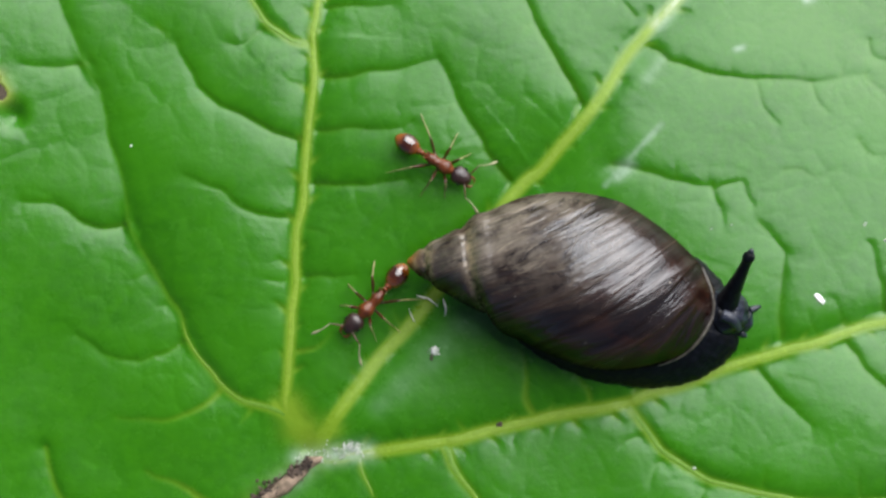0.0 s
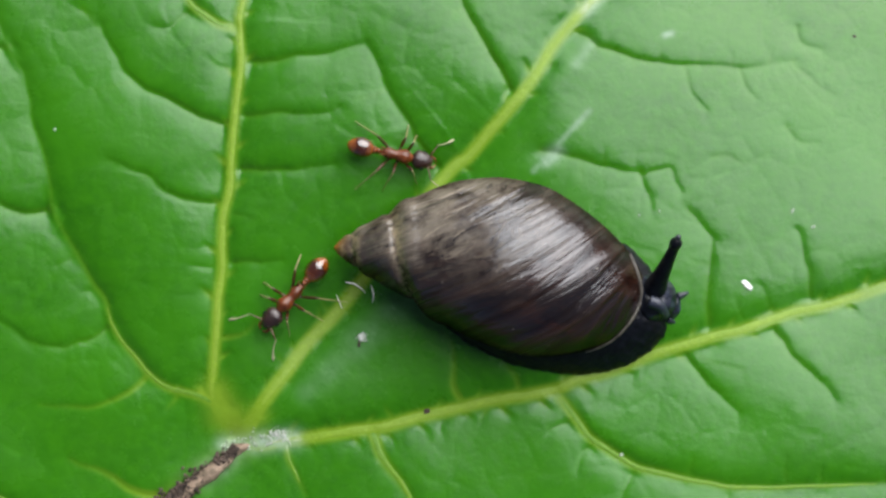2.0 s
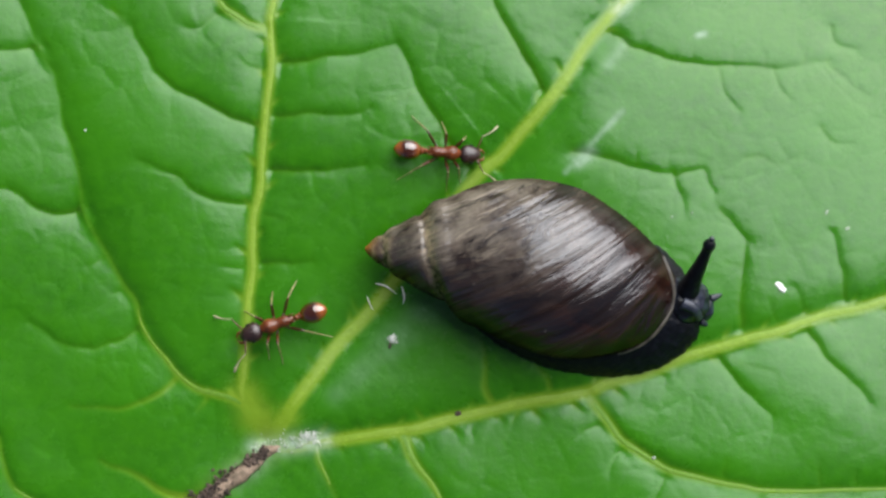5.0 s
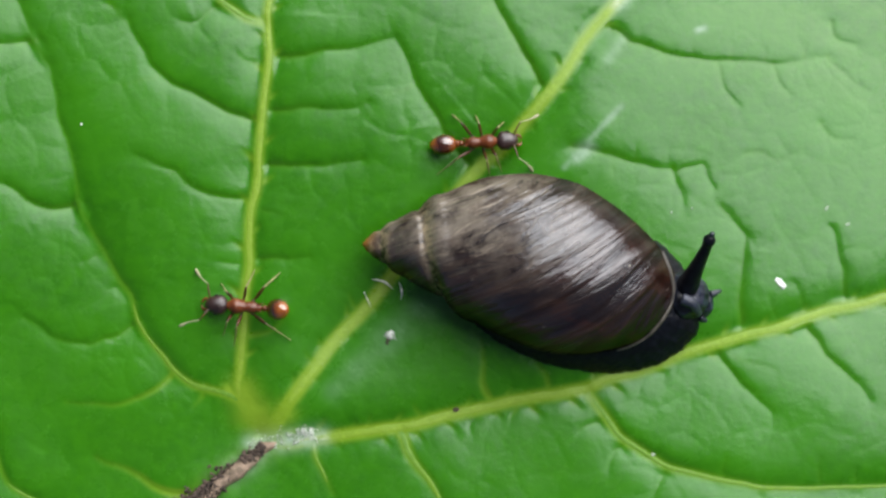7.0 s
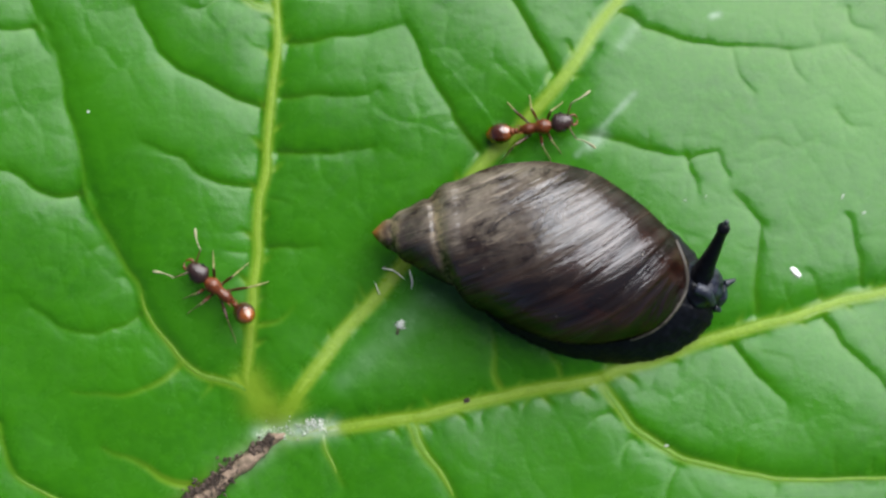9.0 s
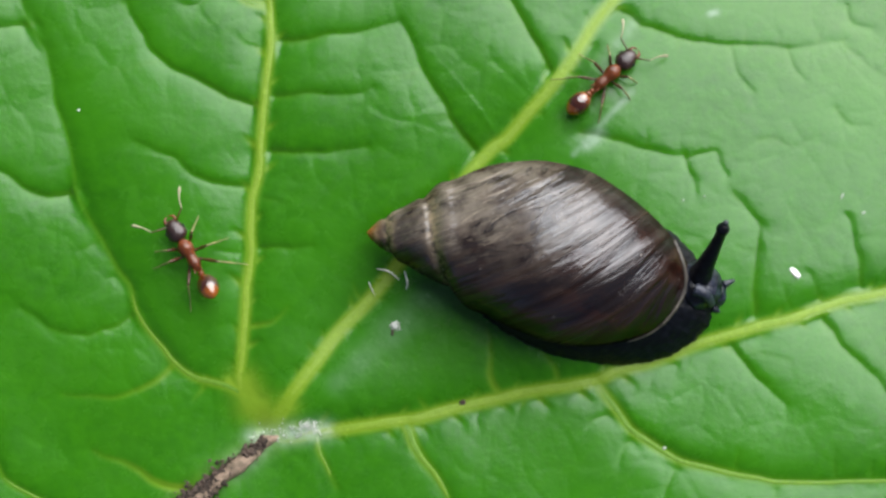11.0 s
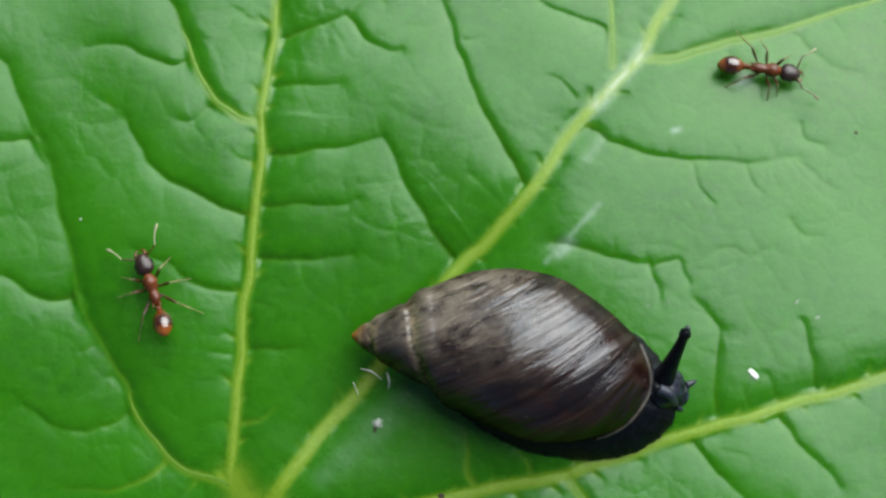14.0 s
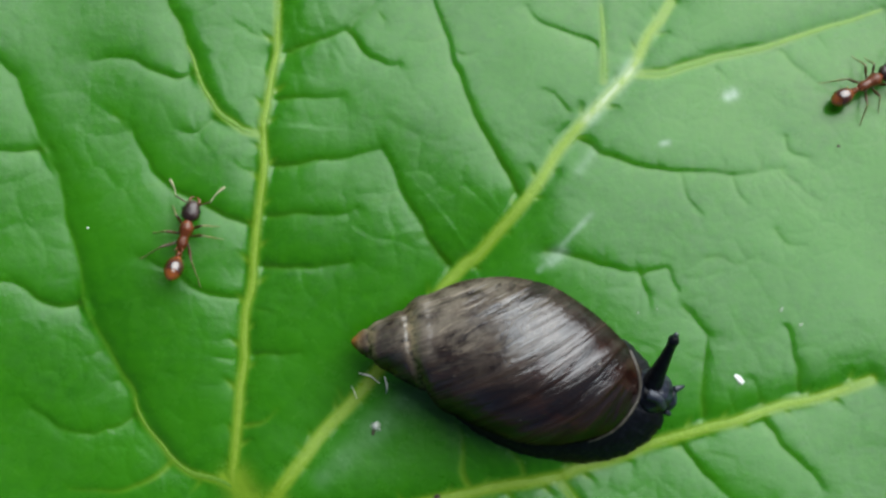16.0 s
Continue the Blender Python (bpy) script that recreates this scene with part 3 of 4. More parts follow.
def cells(x, y, size, seed):
    """Distance between the nearest and the second nearest of scattered points: the lines of a net."""
    rng = np.random.default_rng(seed)
    shift = rng.uniform(0, 1, (128, 128, 2))
    u, v = x / size, y / size
    i, j = np.floor(u).astype(int), np.floor(v).astype(int)
    first, second = np.full(x.shape, 9.0), np.full(x.shape, 9.0)
    for a in (-1, 0, 1):
        for b in (-1, 0, 1):
            s = shift[(i + a) % 128, (j + b) % 128]
            d = np.hypot(i + a + s[..., 0] - u, j + b + s[..., 1] - v)
            second = np.minimum(second, np.maximum(d, first))
            first = np.minimum(first, d)
    return second - first


def relief(x, y):
    """Height of the blade and how near it is to a vein, for arrays of places."""
    x, y = np.asarray(x, float), np.asarray(y, float)
    dip, fold, near, core = (np.zeros_like(x) for _ in range(4))
    # a broad trough along the middle rib, steeper on its western side
    off = -0.774 * (x + 12.0) + 0.633 * (y + 1.5)
    along = 0.633 * (x + 12.0) + 0.774 * (y + 1.5)
    broad = 1.45 * np.exp(-(np.sqrt(off**2 + 0.3) / (6.8 - 2.2 * np.tanh(off / 1.5)))) / ((1 + np.exp(-(along - 4) / 1.5)) * (1 + np.exp((along - 18.5) / 2.2)))
    for kind, depth, reach, line, width, far in VEINS:
        pad = 5.0 * reach
        box = np.nonzero((x > line[:, 0].min() - pad) & (x < line[:, 0].max() + pad) & (y > line[:, 1].min() - pad) & (y < line[:, 1].max() + pad))[0]
        if not len(box):
            continue
        px, py = x[box], y[box]
        best, at, turned = np.full(len(box), 1e9), np.zeros(len(box)), np.zeros(len(box))
        for i in range(len(line) - 1):
            a, d = line[i], line[i + 1] - line[i]
            t = np.clip(((px - a[0]) * d[0] + (py - a[1]) * d[1]) / (d @ d + 1e-12), 0, 1)
            ox, oy = px - a[0] - t * d[0], py - a[1] - t * d[1]
            dist = np.hypot(ox, oy)
            closer = dist < best
            best[closer], at[closer] = dist[closer], (far[i] + t * (far[i + 1] - far[i]))[closer]
            turned[closer] = ((UPHILL[0] * ox + UPHILL[1] * oy) / (dist + 0.01))[closer]
        half = np.interp(at, far, width) / 2
        north = 0.5 + 0.5 * turned
        if kind in ("main", "rib"):
            edge = np.sqrt(np.maximum(best - half, 0) ** 2 + 0.0009) - 0.03
            core[box] = np.maximum(core[box], np.exp(-((np.maximum(best - half, 0) / 0.2) ** 2)))
        else:
            edge = np.sqrt(best**2 + 0.0009) - 0.03
        fade = 1 - {"main": 0.2, "rib": 0.35}.get(kind, 0.55) * at
        # the bank on the northern side is steep and short, the other one gentle
        span = reach * (1.3 - 0.75 * north)
        sharp = (0.05 + 0.14 * north) if kind in ("main", "rib") else (0.08 + 0.3 * north)
        groove = dip if kind in ("main", "rib") else fold
        groove[box] += (depth * fade * ((1 - sharp) * np.exp(-edge / span) + sharp * np.exp(-edge / (0.3 * span)))) ** 3
        pale = {"main": 1.0, "rib": 1.0, "line": 0.75}.get(kind, 0.3)
        near[box] = np.maximum(near[box], pale * np.exp(-((np.maximum(best - half * 0.8, 0) / (0.07 + 0.45 * half)) ** 2)) * np.clip(half * (8.0 if kind == "line" else 4.0), 0.03, 1) * (1 - 0.6 * at * (kind != "main")))
    dip, fold = np.cbrt(dip), np.cbrt(fold)
    dip *= 1 - 0.85 * np.exp(-((x + 13.1) ** 2 + (y + 1.0) ** 2) / 9.0)
    tilt = 0.6 * (x + 4) + 0.8 * (y - 8)
    flat = np.minimum(np.abs(tilt), np.where(tilt > 0, 24.0, 14.0))
    z = 0.85 - dip - fold * (1 - core) - broad - 0.0045 * (2 * np.abs(tilt) * flat - flat**2)
    # the western lobe turns up again
    out = np.maximum(-19 - x, 0)
    # and the blade sinks like a funnel towards the stalk
    z -= 1.5 * np.exp(-np.hypot(x + 12.9, y + 2.0) / 6.5)
    z -= 0.5 * np.exp(-((x + 27.5) ** 2 + (y - 14.9) ** 2) / 0.35)
    z += 0.014 * (2 * out * np.minimum(out, 12) - np.minimum(out, 12) ** 2)
    z += 0.07 * np.sin(0.55 * x + 0.4 * np.sin(0.35 * y)) * np.sin(0.5 * y + 1.3 + 0.5 * np.sin(0.3 * x))
    # the blade swells a little between the finest veins
    wx, wy = x + 0.35 * np.sin(1.3 * y + 0.7 * x), y + 0.35 * np.sin(1.1 * x - 0.5 * y + 2)
    patchy = 0.5 + 0.5 * np.sin(0.31 * x + 1.7 * np.sin(0.23 * y)) * np.sin(0.27 * y + 1.1)
    swell = (1 - core) * (0.005 + 0.015 * patchy)
    z -= swell * np.exp(-cells(wx, wy, 1.9, 5) / 0.22) + 0.25 * swell * np.exp(-cells(wx + 0.1 * np.sin(4 * wy), wy, 0.75, 6) / 0.2)
    return z, near


MAP_X, MAP_Y = np.arange(-40, 30.01, 0.25), np.arange(-14, 32.01, 0.25)
HEIGHTS = relief(*(a.ravel() for a in np.meshgrid(MAP_X, MAP_Y)))[0].reshape(len(MAP_Y), len(MAP_X))


def height(x, y):
    """Height of the blade at one place."""
    u, v = min(max((x + 40) * 4, 0), len(MAP_X) - 1.001), min(max((y + 14) * 4, 0), len(MAP_Y) - 1.001)
    i, j = int(v), int(u)
    v, u = v - i, u - j
    return float((HEIGHTS[i, j] * (1 - u) + HEIGHTS[i, j + 1] * u) * (1 - v) + (HEIGHTS[i + 1, j] * (1 - u) + HEIGHTS[i + 1, j + 1] * u) * v)


def leaf_radius(angle):
    """The blade's outline round the stalk: five shallow pointed lobes with toothed edges."""
    lobes = np.abs(np.cos(2.5 * (angle - radians(52)))) ** 0.7
    teeth = np.abs(((angle * 26 / math.pi) % 1) - 0.5)
    return 41 + 11 * lobes + 3.0 * teeth


def film_at(fx, fy):
    """How thickly dried slime and dead skin lie on the blade."""
    film = np.zeros_like(fx)
    # the first patch, by the shell tip, paints the slime's sheen as pale colour
    for (ax, ay), (bx, by), wide, much in (((-6.6, 2.6), (-3.6, 5.0), 0.8, 0.18), ((-9.0, 0.2), (-6.6, 2.6), 0.6, 0.14), ((2.4, 11.2), (5.2, 14.2), 0.16, 0.45), ((3.0, 11.7), (3.6, 12.2), 0.36, 0.7),
                                           ((5.2, 19.5), (7.6, 22.6), 0.42, 0.6), ((-13.2, -2.5), (-9.8, -2.1), 0.48, 0.95), ((-14.2, -3.9), (-12.6, -2.9), 0.5, 0.5), ((4.6, 16.6), (5.3, 17.6), 0.3, 0.25), ((12.75, 20.85), (13.05, 20.95), 0.3, 1.0), ((9.05, 18.05), (9.4, 18.15), 0.16, 0.8)):
        d = np.array((bx - ax, by - ay))
        t = np.clip(((fx - ax) * d[0] + (fy - ay) * d[1]) / (d @ d), 0, 1)
        film = np.maximum(film, much * np.exp(-((np.hypot(fx - ax - t * d[0], fy - ay - t * d[1]) / wide) ** 2)))
    return film


def build_leaf():
    leaf = thing("leaf", "bright green quilted leaf with pale yellow-green radiating veins", "leaf")
    xs = np.concatenate([np.arange(-64, -31, 0.8), np.arange(-31, 24, 0.085), np.arange(24, 44, 0.8)])
    ys = np.concatenate([np.arange(-56, -8, 0.8), np.arange(-8, 28, 0.085), np.arange(28, 54, 0.8)])
    gx, gy = np.meshgrid(xs, ys)
    fx, fy = gx.ravel(), gy.ravel()
    z, near = relief(fx, fy)
    dx, dy = fx - JUNCTION[0], fy - JUNCTION[1]
    angle, radius = np.arctan2(dy, dx), np.hypot(dx, dy)
    keep = radius < leaf_radius(angle)
    z = z - 0.00002 * np.maximum(radius - 38, 0) ** 3
    # narrow cleft where the stalk leaves the blade
    axis = np.array((-0.80, -0.60))
    along, across = (fx + 12.6) * axis[0] + (fy + 2.5) * axis[1], (fx + 12.6) * -axis[1] + (fy + 2.5) * axis[0]
    cleft = (along > 0.6) & (np.abs(across) < 0.12 + 0.008 * np.maximum(along, 0) ** 1.5)
    hole = ((fx + 28.9) / 1.0) ** 2 + ((fy - 16.2) / 0.8) ** 2 + 0.3 * np.sin(5 * np.arctan2(fy - 16.2, fx + 28.9))
    keep &= ~cleft & (hole > 1)
    brown = np.exp(-np.maximum(hole - 1, 0) * 1.6) + 0.15 * np.exp(-((np.abs(across) / 0.6) ** 2)) * (along > 0.3) * (along < 12)
    film = film_at(fx, fy)
    for (ax, ay), (bx, by), wide in (((-13.7, 0.2), (-12.7, -1.6), 0.75), ((-13.2, -0.9), (-12.3, -1.9), 0.85), ((-12.9, -1.0), (-12.5, -1.9), 0.8), ((-14.4, 0.2), (-13.5, -0.5), 0.4), ((-12.7, -1.8), (-11.6, -0.9), 0.6), ((-12.8, -2.2), (-11.2, -2.15), 0.5)):
        d = np.array((bx - ax, by - ay))
        t = np.clip(((fx - ax) * d[0] + (fy - ay) * d[1]) / (d @ d), 0, 1)
        near = np.maximum(near, np.exp(-((np.hypot(fx - ax - t * d[0], fy - ay - t * d[1]) / wide) ** 2)))
    rows, cols = gx.shape
    idx = np.arange(rows * cols).reshape(rows, cols)
    quads = np.stack([idx[:-1, :-1], idx[:-1, 1:], idx[1:, 1:], idx[1:, :-1]], -1).reshape(-1, 4)
    quads = quads[keep[quads].all(1)]
    used = np.unique(quads)
    place = np.full(rows * cols, -1)
    place[used] = np.arange(len(used))
    quads, count = place[quads], len(used)
    top = np.stack([fx[used], fy[used], z[used]], -1)
    under = top - (0, 0, 0.28)
    edges = np.concatenate([quads[:, [i, (i + 1) % 4]] for i in range(4)])
    key = np.sort(edges, 1) @ np.array((count + 1, 1))
    _, first, seen = np.unique(key, return_index=True, return_counts=True)
    rim = edges[first[seen == 1]]
    rim_quads = np.stack([rim[:, 1], rim[:, 0], rim[:, 0] + count, rim[:, 1] + count], -1)
    faces = np.concatenate([quads, quads[:, ::-1] + count, rim_quads])
    verts = np.concatenate([top, under]) * MM
    me = bpy.data.meshes.new("blade")
    me.vertices.add(len(verts))
    me.vertices.foreach_set("co", verts.ravel())
    me.loops.add(faces.size)
    me.loops.foreach_set("vertex_index", faces.ravel())
    me.polygons.add(len(faces))
    me.polygons.foreach_set("loop_start", np.arange(0, faces.size, 4))
    me.polygons.foreach_set("use_smooth", np.ones(len(faces), bool))
    me.update(calc_edges=True)
    for key, values in (("vein", np.clip(near, 0, 1) * 0.92), ("film", film), ("brown", np.clip(brown, 0, 1))):
        me.attributes.new(key, "FLOAT", "POINT").data.foreach_set("value", np.tile(values[used], 2).astype(np.float32))
    me.materials.append(LEAF)
    blade = new("blade", me)
    blade.parent = leaf
    return leaf, blade


def build_vein(index, blade, material):
    """A low rounded rib lying in the crease of the blade, with uneven flanks."""
    kind, depth, reach, line, width, far = VEINS[index]
    more = np.linspace(0, 1, 3 * len(line) - 2)
    line, width, far = np.stack([np.interp(more, far, line[:, 0]), np.interp(more, far, line[:, 1])], -1), np.interp(more, far, width), more
    # the ribs melt into the blade where they meet
    away = np.hypot(line[:, 0] + 12.9, line[:, 1] + 1.8)
    thick = (width > 0.15) & (away > 0.8)
    line, width, far = line[thick], width[thick], (far[thick] - far[thick].min()) / np.ptp(far[thick])
    ahead = np.gradient(line, axis=0)
    side = np.stack([-ahead[:, 1], ahead[:, 0]], -1) / (np.linalg.norm(ahead, axis=1)[:, None] + 1e-9)
    across = np.linspace(-1, 1, 9)
    flank = [0.8 + 0.3 * np.array([noise.noise(Vector((x * 1.3, y * 1.3, index + k))) for x, y in line]) for k in (0.3, 7.3)]
    reach_out = np.where(across < 0, flank[0][:, None], flank[1][:, None]) * across * width[:, None] / 2
    x, y = line[:, 0, None] + side[:, 0, None] * reach_out, line[:, 1, None] + side[:, 1, None] * reach_out
    z = relief(x.ravel(), y.ravel())[0].reshape(x.shape)
    ends = np.clip(np.minimum(far + 0.02, 1.02 - far) / 0.2, 0, 1)[:, None]
    z = z + 0.014 * ends - 0.004 - across**4 * 0.016
    verts = np.stack([x, y, z], -1).reshape(-1, 3)
    flanks = np.clip(np.abs(across)[None, :] ** 4 + 0 * x + 1.6 * far[:, None] * (kind == "rib"), 0, 1)
    link_mesh("vein", verts, grid_faces(len(line), 9), material, blade, attributes={"film": film_at(x.ravel(), y.ravel()), "flank": flanks.ravel()})


leaf, blade = build_leaf()
for i, kind in enumerate([v[0] for v in VEINS]):
    if kind in ("main", "rib"):
        build_vein(i, blade, VEIN if kind == "main" else RIB)


def build_stalk():
    lying = [(x, y, height(x, y) + up) for x, y, up in ((-11.2, -2.2, -0.5), (-12.6, -2.65, -0.12), (-13.7, -3.6, 0.05), (-15.2, -4.85, 0.0), (-17.0, -6.4, -0.2))]
    pts = spline(lying + [(-20, -8.6, -3), (-27, -13.5, -10), (-36, -20, -28), (-42, -25, -70), (-44, -27, -152)], 0.4)
    gone = np.concatenate([[0], np.cumsum(np.linalg.norm(np.diff(pts, axis=0), axis=1))])
    radius = np.interp(gone, [0, 0.9, 2.5, 6, 40, gone[-1]], [0.05, 0.2, 0.34, 0.42, 1.3, 1.7])
    v, f = tube(pts, radius, 18)
    v = [np.array(p) + 0.16 * np.array(noise.noise_vector(Vector(p) * 1.3)) + 0.07 * np.array(noise.noise_vector(Vector(p) * 4.1)) for p in v]
    link_mesh("stalk", v, f, BARK, leaf, "pinkish-brown leaf stalk with dry patches")


build_stalk()

# ---- ground far below the leaf ----
g = 400.0
ground_lines = np.sort(np.concatenate([np.linspace(-0.4, 0.4, 41), [-g, -40, -4, -1.2, 1.2, 4, 40, g]])) * 1000
ggx, ggy = np.meshgrid(ground_lines, ground_lines)
ggz = -150 + 4 * np.sin(ggx * 0.05) * np.sin(ggy * 0.043 + 1) + 2.5 * np.sin(ggx * 0.17 + 2) * np.sin(ggy * 0.13)
ground = link_mesh("ground", np.stack([ggx, ggy, ggz], -1).reshape(-1, 3), grid_faces(*ggx.shape), SOIL)
tagged(ground, "dark brown garden soil far below the leaf", "ground", kind="structure")


# ---- the snail ----
DROP = 0.85


def build_snail():
    base = np.array((1.0, 5.5, 0.5))
    snail = thing("snail", "black snail with a dark glossy pointed shell resting on the leaf", "snail")
    snail.location = (base - (0, 0, DROP)) * MM
    apex, axis, side = np.array((-7.52, 7.35, 1.75)), np.array((0.986, -0.167, 0.0)), np.array((0.167, 0.986, 0.0))
    length = 15.55
    upper = lambda s: np.interp(s, [0, 0.35, 1.5, 3.0, 5.2, 7.6, 10.0, 12.4, 14.0, 14.9, 15.35, 15.55], [0.05, 0.55, 1.35, 2.5, 3.88, 4.45, 4.35, 3.3, 2.3, 1.6, 0.9, 0.05])
    lower = lambda s: np.interp(s, [0, 0.35, 1.4, 2.9, 4.3, 5.5, 7.8, 9.5, 11.0, 12.8, 14.0, 14.9, 15.35, 15.55], [0.05, 0.45, 0.9, 1.6, 1.95, 2.75, 3.5, 3.8, 3.75, 3.2, 2.6, 2.0, 1.2, 0.05])
    above = lambda s: np.interp(s, [0, 0.35, 1.5, 3.0, 5.2, 8.0, 10.5, 12.8, 14.3, 15.2, 15.55], [0.05, 0.5, 1.2, 1.9, 2.8, 3.35, 3.25, 2.5, 1.6, 0.8, 0.05])
    middle = lambda s: np.interp(s, [0, 3, 8, 12, 15.55], [0, 0.4, 0.7, 0.7, 0.3])
    steps = np.linspace(0, length, 312)
    kernel = np.exp(-((np.arange(-40, 41) * 0.05 / 0.55) ** 2) / 2)
    kernel /= kernel.sum()

    def eased(fn):
        raw = fn(steps)
        soft = np.convolve(np.pad(raw, 40, mode="reflect", reflect_type="odd"), kernel, mode="valid")
        k = np.clip(np.minimum(steps, length - steps) / 0.9, 0, 1)
        return raw * (1 - k) + soft * k

    upper_t, lower_t, above_t, middle_t = eased(upper) * 1.06, eased(lower), eased(above), eased(middle)
    suture = lambda turns: 0.36 * 3.35**turns

    def surface(s, phi):
        c, k = math.cos(phi), math.sin(phi)
        wide = float(np.interp(s, steps, upper_t if c > 0 else lower_t))
        tall = float(np.interp(s, steps, above_t)) * (1 if k > 0 else 0.66)
        turn = (phi - math.pi) / (2 * math.pi)
        groove = 0.0
        for n in (0, 1, 2):
            at = suture(n + turn + 0.07)
            if at < 5.2:
                width = 0.09 + 0.05 * at
                fade = min(1.0, (5.2 - at) / 0.6)
                groove += fade * 0.09 * math.exp(-(((s - at) / width) ** 2))
                groove -= fade * 0.075 * math.exp(-(((s - at - 2.6 * width) / (1.9 * width)) ** 2))
        r = 1 - groove
        return apex + axis * s + side * (wide * r * c) + np.array((0, 0, float(np.interp(s, steps, middle_t)) + tall * r * k))

    rows, cols = 200, 120
    verts, growth, along, pale, tip, band = [], [], [], [], [], []
    for i in range(rows):
        u = i / (rows - 1)
        s = length * (0.5 - 0.5 * math.cos(math.pi * min(1, u * 0.98 + 0.02)) if u > 0.8 else u * (0.5 - 0.5 * math.cos(math.pi * 0.804)) / 0.8)
        for j in range(cols):
            phi = 2 * math.pi * j / cols
            p = surface(s, phi)
            verts.append(p)
            d = float((p - apex) @ side)
            lean = 1.9 - 1.2 * min(1.0, max(0.0, (s - 5.0) / 9.0))
            growth.append(s - lean * d - 0.05 * d * d)
            along.append(d + 0.95 * s)
            turn = (phi - math.pi) / (2 * math.pi)
            # wear along the sutures
            worn_sheen = max(math.exp(-(((s - suture(n + turn + 0.07) - 0.1) / 0.28) ** 2)) * (suture(n + turn + 0.07) < 5) for n in (0, 1, 2))
            band.append(0.6 * worn_sheen * (0.3 + 0.7 * max(0.0, math.sin(phi))))
            # paler where the flank faces up: sheen put into the colour, besides real wear
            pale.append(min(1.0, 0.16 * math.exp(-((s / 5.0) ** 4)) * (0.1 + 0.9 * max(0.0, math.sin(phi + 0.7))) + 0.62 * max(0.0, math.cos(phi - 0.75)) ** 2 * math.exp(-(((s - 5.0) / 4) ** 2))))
            tip.append(math.exp(-((s / 0.42) ** 2)))
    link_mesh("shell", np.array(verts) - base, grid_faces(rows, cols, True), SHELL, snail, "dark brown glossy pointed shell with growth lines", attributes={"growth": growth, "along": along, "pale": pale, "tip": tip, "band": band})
    # thickened lip round the mouth of the shell
    rim = [surface(s, math.pi - phi) for s, phi in ((9.4, -0.75), (10.6, -0.5), (11.8, -0.3), (12.9, -0.1), (13.8, 0.1), (14.5, 0.35), (15.0, 0.75), (15.25, 1.3), (15.2, 1.9), (14.9, 2.4), (14.4, 2.8))]
    pts = spline(rim, 0.2)
    v, f = tube(pts, 0.1 + 0 * pts[:, 0], 8)
    link_mesh("shell_lip", np.array(v) - base, f, LIP, snail, "pale grey-brown rim of the shell mouth")
    # foot: a broad black sole with a finely scalloped edge
    # its western end is stretched to stand in for contact shadow below the shell
    outline = spline([(-2.9, 5.4), (-2.3, 3.9), (-0.9, 2.65), (1.3, 1.6), (3.0, 1.25), (4.7, 1.1), (6.6, 1.42), (8.1, 2.3), (8.8, 3.4), (8.5, 5.4), (6.5, 7.6), (3.0, 8.2), (0.0, 7.4), (-2.2, 6.6), (-2.9, 5.4)], 0.16)[:-1]
    centre = np.array((3.9, 4.7))
    verts, rings = [], [(1.0, 0.0), (1.015, 0.14), (1.0, 0.3), (0.95, 0.55), (0.86, 0.9), (0.7, 1.4), (0.45, 1.9), (0.0, 2.0)]
    for scale, z in rings:
        for i, q in enumerate(outline):
            wob = 1 + 0.006 * math.sin(i * 2.1) + 0.006 * math.sin(i * 0.83 + 1)
            p = centre + (q - centre) * scale * wob
            verts.append((p[0], p[1], height(*p) + DROP - 0.03 + z))
    link_mesh("foot", np.array(verts) - base, grid_faces(len(rings), len(outline), True), SKIN, snail, "black wet foot with a scalloped edge, stretched west over the contact shadow")
    head = blob((8.1, 4.75, 1.75), (1.25, 1.2, 1.15), Euler((0, 0.25, -0.15)).to_matrix(), 20, 26)
    snout = blob((9.05, 4.45, 1.2), (0.55, 0.7, 0.6))
    v, f = join(head, snout)
    v = [np.array(p) + 0.05 * np.array(noise.noise_vector(Vector(p) * 2.2)) for p in v]
    link_mesh("head", np.array(v) - base, f, HEAD, snail, "bluish-black wrinkled head")
    # raised eye stalk with a rounded tip
    pts = spline([(8.15, 5.05, 2.4), (8.4, 5.7, 3.3), (8.62, 6.2, 3.95), (8.85, 6.75, 4.6), (9.0, 7.15, 5.05), (9.06, 7.35, 5.3)], 0.12)
    k = np.linspace(0, 1, len(pts))
    v, f = tube(pts, np.interp(k, [0, 0.3, 0.6, 0.82, 0.93, 1], [0.62, 0.42, 0.3, 0.24, 0.32, 0.16]), 14)
    stalk = link_mesh("eye_stalk", np.array(v) - base, f, SKIN, snail, "raised black eye stalk")
    v, f = blob((9.1, 7.42, 5.36), (0.14, 0.14, 0.14), None, 8, 12)
    link_mesh("eye", np.array(v) - base, f, PALE_SKIN, stalk)
    # the other stalk is drawn in, with a pale blunt end
    pts = spline([(7.9, 4.6, 2.75), (8.4, 4.35, 2.65), (8.65, 4.05, 2.2), (8.78, 3.85, 1.75)], 0.12)
    k = np.linspace(0, 1, len(pts))
    v, f = tube(pts, np.interp(k, [0, 0.5, 0.9, 1], [0.36, 0.28, 0.24, 0.12]), 12)
    link_mesh("eye_stalk", np.array(v) - base, f, PALE_SKIN, snail, "half drawn-in bluish-grey eye stalk")
